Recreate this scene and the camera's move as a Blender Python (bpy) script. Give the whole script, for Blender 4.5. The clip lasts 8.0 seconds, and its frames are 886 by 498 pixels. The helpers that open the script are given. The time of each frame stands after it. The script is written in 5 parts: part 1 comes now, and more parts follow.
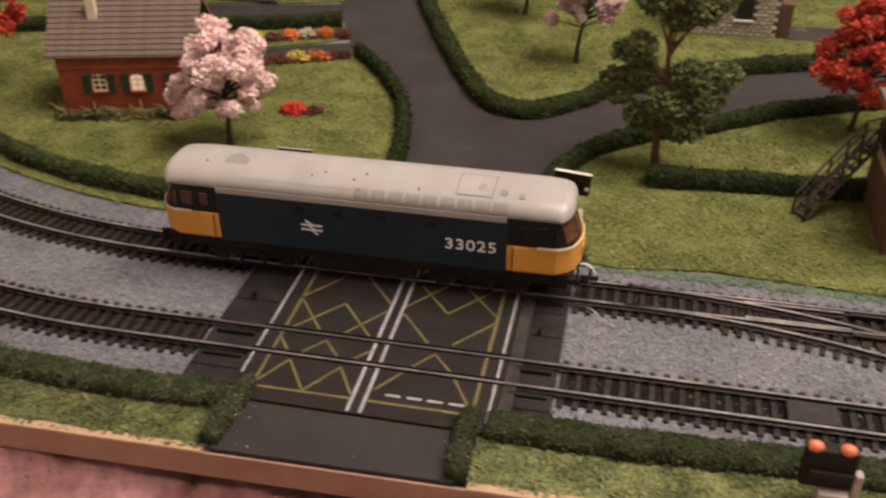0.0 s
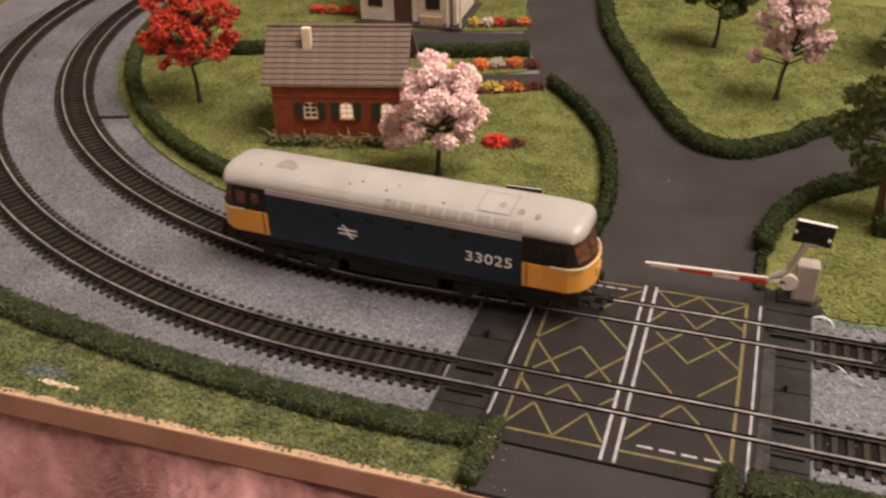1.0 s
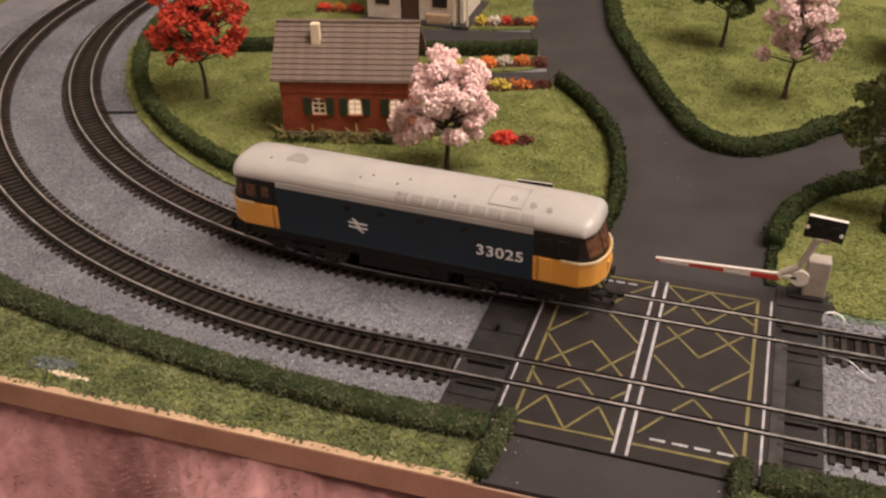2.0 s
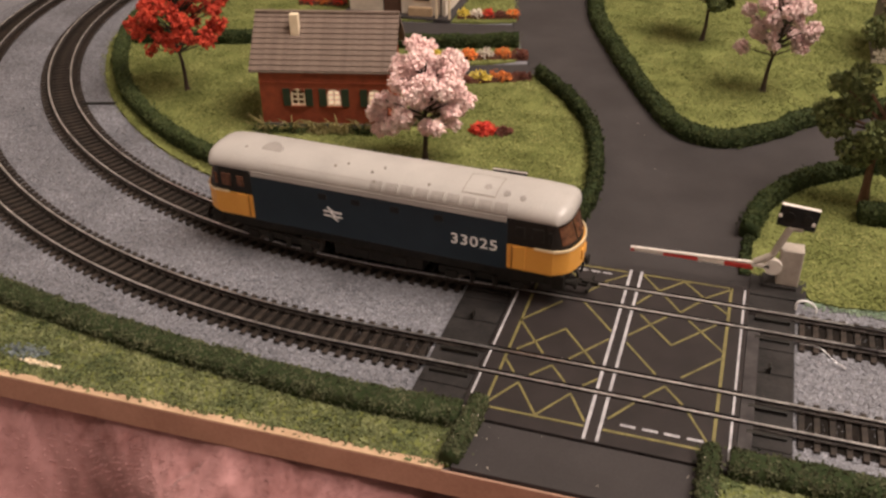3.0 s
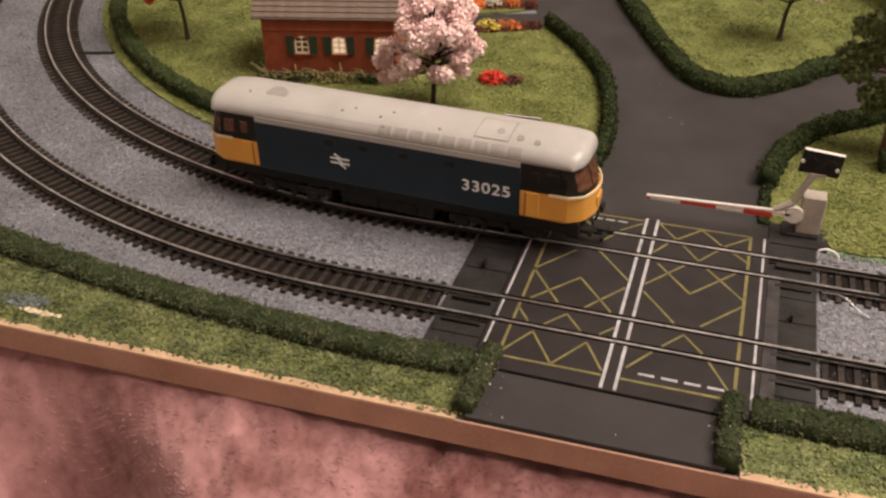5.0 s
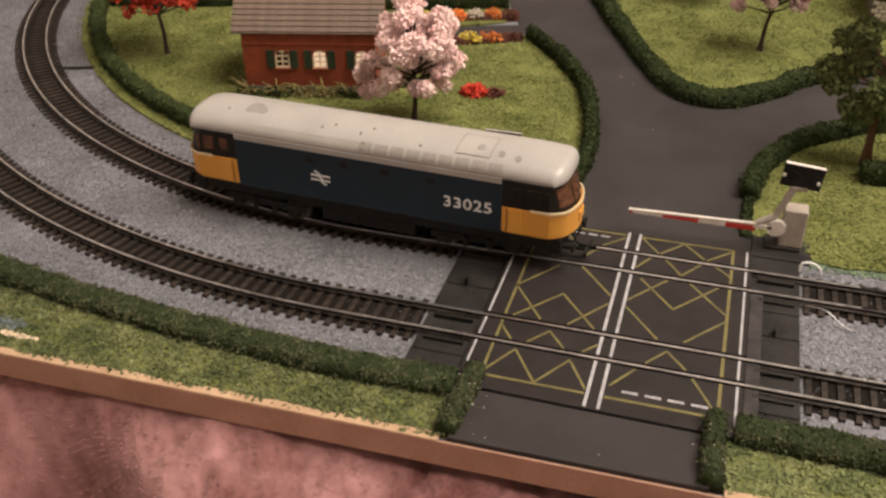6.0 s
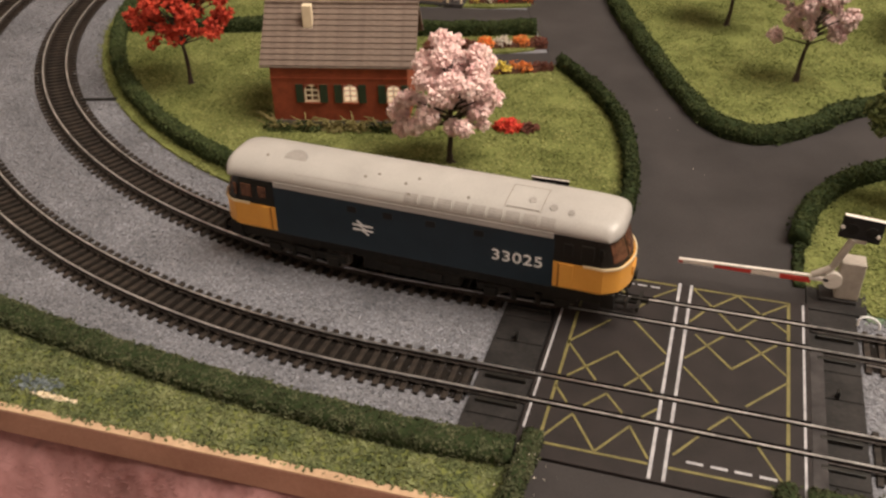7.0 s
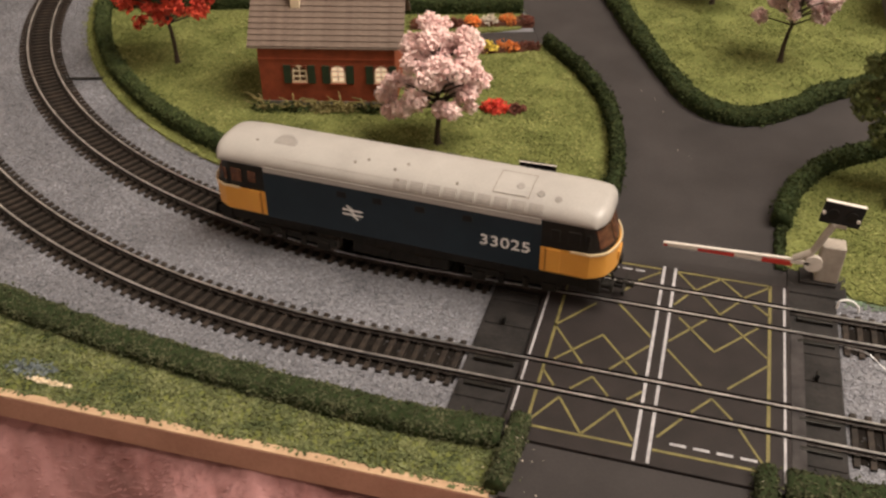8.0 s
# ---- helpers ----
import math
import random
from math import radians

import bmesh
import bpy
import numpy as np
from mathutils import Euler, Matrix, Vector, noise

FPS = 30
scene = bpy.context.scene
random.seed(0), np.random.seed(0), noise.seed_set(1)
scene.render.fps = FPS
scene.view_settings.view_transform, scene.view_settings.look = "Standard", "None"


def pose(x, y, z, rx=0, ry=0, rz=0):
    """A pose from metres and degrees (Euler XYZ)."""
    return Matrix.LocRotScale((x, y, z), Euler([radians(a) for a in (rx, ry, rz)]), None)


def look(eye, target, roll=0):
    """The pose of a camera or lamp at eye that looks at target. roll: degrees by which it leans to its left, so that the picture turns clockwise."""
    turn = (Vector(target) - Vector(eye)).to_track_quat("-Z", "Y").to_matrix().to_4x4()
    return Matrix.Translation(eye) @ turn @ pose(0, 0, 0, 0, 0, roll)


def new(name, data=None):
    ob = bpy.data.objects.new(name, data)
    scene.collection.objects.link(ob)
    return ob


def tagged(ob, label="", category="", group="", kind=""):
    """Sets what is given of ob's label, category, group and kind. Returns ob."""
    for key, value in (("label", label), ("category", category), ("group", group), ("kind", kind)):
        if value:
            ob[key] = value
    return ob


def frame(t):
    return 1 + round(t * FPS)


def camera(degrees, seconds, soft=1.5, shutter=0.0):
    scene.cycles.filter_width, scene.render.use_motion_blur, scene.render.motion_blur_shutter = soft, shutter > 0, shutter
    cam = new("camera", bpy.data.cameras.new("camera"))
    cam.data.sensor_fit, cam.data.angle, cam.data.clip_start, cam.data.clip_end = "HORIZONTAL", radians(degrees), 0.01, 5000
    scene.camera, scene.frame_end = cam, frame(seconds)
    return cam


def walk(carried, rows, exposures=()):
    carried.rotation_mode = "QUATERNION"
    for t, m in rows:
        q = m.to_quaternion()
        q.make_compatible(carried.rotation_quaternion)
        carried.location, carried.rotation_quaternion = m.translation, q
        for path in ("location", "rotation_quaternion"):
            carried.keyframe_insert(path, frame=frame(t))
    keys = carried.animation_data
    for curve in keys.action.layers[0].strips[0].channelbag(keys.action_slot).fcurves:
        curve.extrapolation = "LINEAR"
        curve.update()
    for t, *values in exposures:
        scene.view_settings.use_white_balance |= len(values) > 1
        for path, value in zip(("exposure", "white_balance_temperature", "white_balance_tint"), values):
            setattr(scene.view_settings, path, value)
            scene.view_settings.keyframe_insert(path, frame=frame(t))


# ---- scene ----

# All sizes are those of the small model railway itself: 16.5 mm gauge, 67 mm between track centres.
cam = camera(50.8, 8.0, soft=2.5, shutter=0.4)
PATH = [
    (0, (0.1423, -0.3082, 0.2618), (0.0704, 0.0202, 0.0451), -0.37),
    (0.5, (0.1143, -0.3157, 0.2716), (0.0191, 0.0077, 0.0564), -1.26),
    (1, (0.0769, -0.3192, 0.2756), (-0.0365, 0.0007, 0.0638), -1.73),
    (1.5, (0.0678, -0.3174, 0.2703), (-0.0472, 0.0020, 0.0588), -1.24),
    (1.7, (0.069, -0.321, 0.271), (-0.0454, -0.001, 0.0598), -1.3),
    (2.8, (0.080, -0.324, 0.270), (-0.0308, -0.0016, 0.0606), -1.1),
    (3, (0.0806, -0.3230, 0.2667), (-0.0290, -0.0013, 0.0557), -0.99),
    (3.5, (0.0757, -0.3255, 0.2518), (-0.0348, -0.0077, 0.0354), -1.36),
    (4, (0.0750, -0.3194, 0.2491), (-0.0346, -0.0046, 0.0281), -1.18),
    (4.2, (0.0750, -0.3237, 0.2481), (-0.0337, -0.0101, 0.0248), -1.03),
    (5.3, (0.072, -0.317, 0.253), (-0.035, -0.0026, 0.0298), -1.1),
    (5.5, (0.0705, -0.3172, 0.2530), (-0.0349, -0.0021, 0.0304), -0.94),
    (6, (0.0743, -0.3125, 0.2548), (-0.0283, 0.0046, 0.0335), -1.08),
    (6.5, (0.0557, -0.2962, 0.2662), (-0.0452, 0.0223, 0.0462), -1.32),
    (7, (0.0443, -0.2953, 0.2692), (-0.0568, 0.0219, 0.0474), -0.96),
    (7.5, (0.0497, -0.2904, 0.2728), (-0.0448, 0.0213, 0.0406), -1.19),
    (8, (0.0425, -0.2965, 0.2791), (-0.0500, 0.0151, 0.0461), -0.39),
]
walk(cam, [(t, look(eye, target, roll)) for t, eye, target, roll in PATH], exposures=[(0.0, -0.20, 6500, 10), (0.5, -0.12, 6500, 10), (1.0, 0.0, 6500, 10), (4.2, 0.0, 6500, 9), (5.5, 0.0, 6480, 7), (6.5, 0.0, 6480, 4), (8.0, 0.0, 6480, 4)])

# ---------------------------------------------------------------- light
world = bpy.data.worlds.new("room_air")
scene.world = world
world.use_nodes = True
world.node_tree.nodes["Background"].inputs[0].default_value = (1.0, 0.85, 0.72, 1)
world.node_tree.nodes["Background"].inputs[1].default_value = 0.08
lamp_data = bpy.data.lights.new("ceiling_light", "AREA")
lamp_data.shape, lamp_data.size, lamp_data.energy = "DISK", 1.25, 57
lamp_data.color = (1.0, 0.85, 0.73)
lamp = new("ceiling_light", lamp_data)
lamp.matrix_world = look((0.80, 0.20, 1.60), (-0.05, 0.15, 0.0))

GROUND = -0.0045      # top of the ballast; the rail tops lie at 0
LAWN = -0.0030


# ---------------------------------------------------------------- materials
def material(name, one, two, scale=400, rough=0.8, metal=0.0, bump=0.0, fine=3.0, each=0.0, grain=0.35, coat=0.0, sheen=0.0, spec=0.5):
    """Two colours mixed by a coarse and a fine noise, with relief; each: spread of brightness from piece to piece."""
    m = bpy.data.materials.new(name)
    m.use_nodes = True
    nt = m.node_tree
    bsdf = nt.nodes["Principled BSDF"]
    coords = nt.nodes.new("ShaderNodeTexCoord")
    big, small = nt.nodes.new("ShaderNodeTexNoise"), nt.nodes.new("ShaderNodeTexNoise")
    for n, s, d in ((big, scale, 4), (small, scale * fine, 3)):
        n.inputs["Scale"].default_value, n.inputs["Detail"].default_value = s, d
        nt.links.new(coords.outputs["Object"], n.inputs["Vector"])
    blend = nt.nodes.new("ShaderNodeMix")
    blend.inputs["Factor"].default_value = grain
    nt.links.new(big.outputs["Fac"], blend.inputs[2])
    nt.links.new(small.outputs["Fac"], blend.inputs[3])
    ramp = nt.nodes.new("ShaderNodeValToRGB")
    ramp.color_ramp.elements[0].position, ramp.color_ramp.elements[1].position = 0.36, 0.64
    ramp.color_ramp.elements[0].color, ramp.color_ramp.elements[1].color = (*one, 1), (*two, 1)
    nt.links.new(blend.outputs[0], ramp.inputs[0])
    colour = ramp.outputs[0]
    if each:
        geo, info = nt.nodes.new("ShaderNodeNewGeometry"), nt.nodes.new("ShaderNodeObjectInfo")
        add, vary, hsv = nt.nodes.new("ShaderNodeMath"), nt.nodes.new("ShaderNodeMapRange"), nt.nodes.new("ShaderNodeHueSaturation")
        add.operation = "ADD"
        nt.links.new(geo.outputs["Random Per Island"], add.inputs[0])
        nt.links.new(info.outputs["Random"], add.inputs[1])
        vary.inputs["From Max"].default_value = 2.0
        vary.inputs["To Min"].default_value, vary.inputs["To Max"].default_value = 1 - each, 1 + each
        nt.links.new(add.outputs[0], vary.inputs["Value"])
        nt.links.new(vary.outputs[0], hsv.inputs["Value"])
        nt.links.new(colour, hsv.inputs["Color"])
        colour = hsv.outputs[0]
    nt.links.new(colour, bsdf.inputs["Base Color"])
    bsdf.inputs["Roughness"].default_value, bsdf.inputs["Metallic"].default_value = rough, metal
    bsdf.inputs["Coat Weight"].default_value = coat
    bsdf.inputs["Sheen Weight"].default_value = sheen
    bsdf.inputs["Specular IOR Level"].default_value = spec
    if bump:
        b = nt.nodes.new("ShaderNodeBump")
        b.inputs["Strength"].default_value, b.inputs["Distance"].default_value = 0.8, bump
        nt.links.new(blend.outputs[0], b.inputs["Height"])
        nt.links.new(b.outputs[0], bsdf.inputs["Normal"])
    return m


M_PLASTER = material("room_paint", (0.66, 0.61, 0.56), (0.72, 0.67, 0.62), 3, 0.9)
M_FLOOR = material("dark_floor", (0.07, 0.02, 0.015), (0.10, 0.03, 0.02), 20, 0.7)
M_BOARD = material("board_edge", (0.31, 0.178, 0.126), (0.41, 0.250, 0.182), 45, 0.7, bump=0.0005, fine=16)
M_PAPER = material("bare_board", (0.41, 0.265, 0.165), (0.53, 0.362, 0.236), 120, 0.85, bump=0.0003)
M_BLANKET = material("pink_pile", (0.165, 0.066, 0.062), (0.42, 0.222, 0.224), 22, 0.95, bump=0.0016, fine=5, grain=0.35, sheen=0.3, spec=0.1)
M_PILE = material("pink_pile_tuft", (0.17, 0.070, 0.066), (0.43, 0.228, 0.230), 22, 0.9, fine=5, each=0.14, sheen=0.3, spec=0.1)
M_DYE = material("green_dyed_chip", (0.105, 0.165, 0.105), (0.20, 0.27, 0.18), 60, 0.85, each=0.4)
M_DOORLINE = material("cab_door_shade", (0.30, 0.125, 0.022), (0.36, 0.16, 0.03), 200, 0.5)
M_BALLAST = material("grey_ballast", (0.120, 0.120, 0.136), (0.235, 0.235, 0.262), 40, 0.9, bump=0.0006, fine=26, grain=0.6, spec=0.2)
M_CHIP = material("ballast_chip", (0.155, 0.157, 0.182), (0.300, 0.303, 0.348), 24, 0.5, fine=12, each=0.62)
M_ROAD = material("road_card", (0.027, 0.0235, 0.024), (0.043, 0.0375, 0.0385), 26, 0.8, bump=0.0001, fine=40, spec=0.3)
M_CROSSING = material("crossing_plastic", (0.014, 0.0110, 0.0112), (0.025, 0.0195, 0.0198), 60, 0.62, bump=0.00006, fine=20, spec=0.25)
M_BASE = material("crossing_base", (0.010, 0.0088, 0.0088), (0.027, 0.0240, 0.0240), 70, 0.7, bump=0.0003, fine=8, spec=0.25)
M_GREY = material("grey_border", (0.023, 0.020, 0.021), (0.052, 0.046, 0.047), 110, 0.8, bump=0.0002, spec=0.3)
M_WHITE_LINE = material("white_paint", (0.26, 0.256, 0.28), (0.49, 0.48, 0.51), 160, 0.6, fine=6)
M_YELLOW_LINE = material("yellow_paint", (0.105, 0.090, 0.030), (0.200, 0.172, 0.056), 140, 0.6, fine=6)
M_SLEEPER = material("sleeper_plastic", (0.012, 0.0088, 0.0072), (0.034, 0.0248, 0.0198), 260, 0.6, bump=0.0001, each=0.6, spec=0.3)
M_UNDERLAY = material("track_underlay", (0.0055, 0.0042, 0.0036), (0.015, 0.0115, 0.0095), 300, 0.9, bump=0.0004, spec=0.15)
M_RAIL = material("rail_side", (0.020, 0.016, 0.015), (0.075, 0.063, 0.059), 120, 0.5, 0.5, fine=4, spec=0.3)
M_RAILTOP = material("rail_head", (0.40, 0.40, 0.41), (0.90, 0.90, 0.93), 70, 0.30, 0.95, fine=5)
M_GRASS = material("lawn_flock", (0.108, 0.124, 0.038), (0.190, 0.206, 0.068), 30, 0.95, bump=0.0006, fine=20, grain=0.45, spec=0.1)
M_BLADE = material("lawn_crumb", (0.118, 0.138, 0.042), (0.268, 0.282, 0.104), 34, 0.95, fine=16, each=0.6, spec=0.1)
M_FRONT = material("verge_crumb", (0.066, 0.084, 0.037), (0.185, 0.198, 0.092), 60, 0.95, each=0.8, spec=0.1)
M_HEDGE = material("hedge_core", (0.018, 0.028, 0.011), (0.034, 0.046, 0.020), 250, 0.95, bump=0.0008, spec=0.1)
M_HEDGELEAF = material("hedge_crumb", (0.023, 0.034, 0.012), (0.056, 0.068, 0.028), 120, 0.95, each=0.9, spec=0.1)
M_DUSTY = material("dusty_hedge_crumb", (0.0245, 0.0305, 0.0140), (0.074, 0.078, 0.044), 70, 0.95, each=0.9, spec=0.15)
M_TRUNK = material("dark_trunk", (0.030, 0.018, 0.012), (0.055, 0.035, 0.022), 500, 0.8, bump=0.0003)
M_BROWNTRUNK = material("brown_trunk", (0.09, 0.045, 0.022), (0.14, 0.075, 0.04), 500, 0.8, bump=0.0003)
M_PINK = material("pink_blossom", (0.70, 0.44, 0.44), (0.90, 0.74, 0.71), 120, 0.9, each=0.3)
M_RED = material("red_leaf", (0.34, 0.025, 0.014), (0.62, 0.07, 0.03), 120, 0.9, each=0.45)
M_GREEN = material("green_leaf", (0.062, 0.082, 0.025), (0.140, 0.162, 0.052), 150, 0.9, each=0.5)
M_SOIL = material("bed_brown", (0.07, 0.025, 0.016), (0.13, 0.05, 0.03), 300, 0.95, bump=0.0006)
M_BRICKRED = material("red_wall", (0.19, 0.035, 0.012), (0.27, 0.055, 0.02), 200, 0.75, bump=0.0001)
M_ROOFBOARD = material("brown_roof", (0.115, 0.080, 0.064), (0.175, 0.128, 0.104), 160, 0.7, bump=0.0002, each=0.12)
M_CREAM = material("cream_plastic", (0.66, 0.54, 0.38), (0.76, 0.64, 0.48), 200, 0.6)
M_SHUTTER = material("green_shutter", (0.013, 0.026, 0.011), (0.022, 0.038, 0.016), 300, 0.7)
M_DARK = material("dark_opening", (0.012, 0.010, 0.009), (0.02, 0.016, 0.014), 200, 0.5)
M_TWIG = material("twig_green", (0.16, 0.13, 0.045), (0.26, 0.22, 0.09), 200, 0.9, each=0.4)
M_WHITEWALL = material("white_wall", (0.52, 0.45, 0.38), (0.66, 0.58, 0.50), 120, 0.8, bump=0.0001)
M_STONE = material("pale_stone", (0.34, 0.30, 0.24), (0.50, 0.45, 0.37), 250, 0.85, bump=0.0003, each=0.35)
M_MORTAR = material("dark_mortar", (0.10, 0.09, 0.075), (0.15, 0.13, 0.11), 300, 0.9)
M_TAN = material("tan_wall", (0.36, 0.25, 0.15), (0.46, 0.33, 0.21), 150, 0.8)
M_BROWN = material("brown_wall", (0.09, 0.045, 0.028), (0.13, 0.07, 0.045), 150, 0.8)
M_ROOF = material("loco_roof", (0.345, 0.328, 0.320), (0.430, 0.412, 0.400), 40, 0.35, bump=0.00003, fine=30)
M_PANEL = material("loco_roof_grille", (0.270, 0.253, 0.243), (0.335, 0.313, 0.300), 300, 0.5)
M_SEAM = material("loco_seam", (0.20, 0.18, 0.16), (0.28, 0.25, 0.22), 300, 0.6)
M_BLUE = material("loco_blue", (0.0098, 0.0195, 0.0310), (0.0135, 0.0255, 0.0395), 60, 0.42, fine=20, spec=0.4)
M_ORANGE = material("loco_yellow", (0.66, 0.31, 0.055), (0.73, 0.36, 0.07), 60, 0.4, fine=20)
M_BLACK = material("loco_black", (0.008, 0.0072, 0.0065), (0.014, 0.0125, 0.011), 80, 0.40, spec=0.35)
M_UNDER = material("loco_underframe", (0.007, 0.0060, 0.0052), (0.016, 0.0135, 0.0115), 250, 0.65, bump=0.0001, spec=0.25)
M_WHITE = material("white_marking", (0.72, 0.72, 0.74), (0.80, 0.80, 0.82), 200, 0.5)
M_IVORY = material("ivory_stripe", (0.70, 0.55, 0.34), (0.78, 0.63, 0.42), 200, 0.5)
M_WHEEL = material("wheel_metal", (0.10, 0.085, 0.07), (0.20, 0.17, 0.15), 200, 0.4, 0.9)
M_SEAT = material("cab_inside", (0.055, 0.024, 0.015), (0.15, 0.066, 0.036), 350, 0.25)
M_BARRIER = material("barrier_grey", (0.33, 0.29, 0.255), (0.42, 0.37, 0.33), 200, 0.55)
M_BARWHITE = material("barrier_white", (0.70, 0.64, 0.60), (0.80, 0.74, 0.70), 200, 0.5)
M_BARRED = material("barrier_red", (0.50, 0.03, 0.025), (0.60, 0.05, 0.04), 200, 0.5)
M_LAMP = material("orange_lens", (0.62, 0.17, 0.08), (0.74, 0.24, 0.12), 200, 0.35)
M_FLOWER = {
    "red": material("red_flower", (0.55, 0.03, 0.025), (0.72, 0.08, 0.04), 200, 0.9, each=0.4),
    "orange": material("orange_flower", (0.70, 0.17, 0.035), (0.80, 0.28, 0.07), 200, 0.9, each=0.4),
    "white": material("white_flower", (0.62, 0.55, 0.47), (0.78, 0.70, 0.62), 200, 0.9, each=0.25),
    "yellow": material("yellow_flower", (0.55, 0.42, 0.06), (0.70, 0.55, 0.10), 200, 0.9, each=0.35),
    "brown": material("brown_flower", (0.10, 0.03, 0.02), (0.17, 0.055, 0.035), 200, 0.9, each=0.4),
}
# Panes emit faintly for light seen through the cottage; no bulb stands inside.
M_GLOW = bpy.data.materials.new("glowing_pane")
M_GLOW.use_nodes = True
_g = M_GLOW.node_tree.nodes["Principled BSDF"]
_g.inputs["Base Color"].default_value = (0.7, 0.5, 0.33, 1)
_g.inputs["Emission Color"].default_value, _g.inputs["Emission Strength"].default_value = (1.0, 0.74, 0.54, 1), 0.6


# ---------------------------------------------------------------- mesh helpers
def part(name, bm, mat, parent=None, label="", smooth=False):
    """Links a bmesh as one mesh object, under its thing if a parent is given."""
    bmesh.ops.recalc_face_normals(bm, faces=bm.faces)
    me = bpy.data.meshes.new(name)
    bm.to_mesh(me)
    bm.free()
    me.materials.append(mat)
    if smooth:
        me.polygons.foreach_set("use_smooth", [True] * len(me.polygons))
    ob = new(name, me)
    ob.parent = parent
    return tagged(ob, label)


def share(name, me, m, parent):
    """One more object on a mesh that alike pieces share."""
    ob = new(name, me)
    ob.parent = parent
    ob.matrix_basis = m
    return ob


def thing(name, label, category, group="", kind="", at=None):
    ob = new(name)
    ob.empty_display_size = 0.01
    if at is not None:
        ob.matrix_basis = at
    return tagged(ob, label, category, group, kind)


def box(bm, x0, x1, y0, y1, z0, z1, bevel=0.0, m=None):
    made = bmesh.ops.create_cube(bm, size=1.0)["verts"]
    t = Matrix.Translation(((x0 + x1) / 2, (y0 + y1) / 2, (z0 + z1) / 2)) @ Matrix.Diagonal((x1 - x0, y1 - y0, z1 - z0, 1))
    bmesh.ops.transform(bm, matrix=(m @ t) if m else t, verts=made)
    if bevel:
        edges = list({e for v in made for e in v.link_edges})
        bmesh.ops.bevel(bm, geom=edges, offset=bevel, segments=2, affect="EDGES", profile=0.5)
    return bm


def boxes(*rows, bevel=0.0):
    bm = bmesh.new()
    for r in rows:
        box(bm, *r, bevel=bevel)
    return bm


def rod(bm, a, b, r0, r1=None, seg=8):
    """A round bar from a to b."""
    a, b = Vector(a), Vector(b)
    r1 = r0 if r1 is None else r1
    made = bmesh.ops.create_cone(bm, cap_ends=True, segments=seg, radius1=r0, radius2=r1, depth=(b - a).length)["verts"]
    turn = (b - a).to_track_quat("Z", "Y").to_matrix().to_4x4()
    bmesh.ops.transform(bm, matrix=Matrix.Translation((a + b) / 2) @ turn, verts=made)
    return bm


def smooth_path(points, step=0.003, closed=False):
    """Catmull-Rom through the points, taken up at even steps."""
    p = [np.array(q, float) for q in points]
    p = [2 * p[0] - p[1], *p, 2 * p[-1] - p[-2]]
    fine = []
    for a, b, c, d in zip(p, p[1:], p[2:], p[3:]):
        for u in np.linspace(0, 1, 24, endpoint=False):
            fine.append(0.5 * (2 * b + (c - a) * u + (2 * a - 5 * b + 4 * c - d) * u**2 + (3 * b - a - 3 * c + d) * u**3))
    fine = np.array([*fine, p[-2]])
    length = np.r_[0, np.cumsum(np.linalg.norm(np.diff(fine, axis=0), axis=1))]
    at = np.linspace(0, length[-1], max(2, int(length[-1] / step)))
    return np.stack([np.interp(at, length, fine[:, k]) for k in range(fine.shape[1])], 1)


def sweep(path, profile, closed=True):
    """A profile of (across, up) carried along a path in the plane; the ends are capped."""
    path = np.array(path, float)
    along = np.gradient(path[:, :2], axis=0)
    along /= np.linalg.norm(along, axis=1)[:, None] + 1e-12
    side = np.stack([-along[:, 1], along[:, 0]], 1)
    bm, rings = bmesh.new(), []
    for p, s in zip(path, side):
        z = p[2] if len(p) > 2 else 0.0
        rings.append([bm.verts.new((p[0] + s[0] * u, p[1] + s[1] * u, z + v)) for u, v in profile])
    n = len(profile)
    for a, b in zip(rings, rings[1:]):
        for k in range(n if closed else n - 1):
            bm.faces.new((a[k], a[(k + 1) % n], b[(k + 1) % n], b[k]))
    if closed:
        bm.faces.new(rings[0]), bm.faces.new(rings[-1])
    return bm


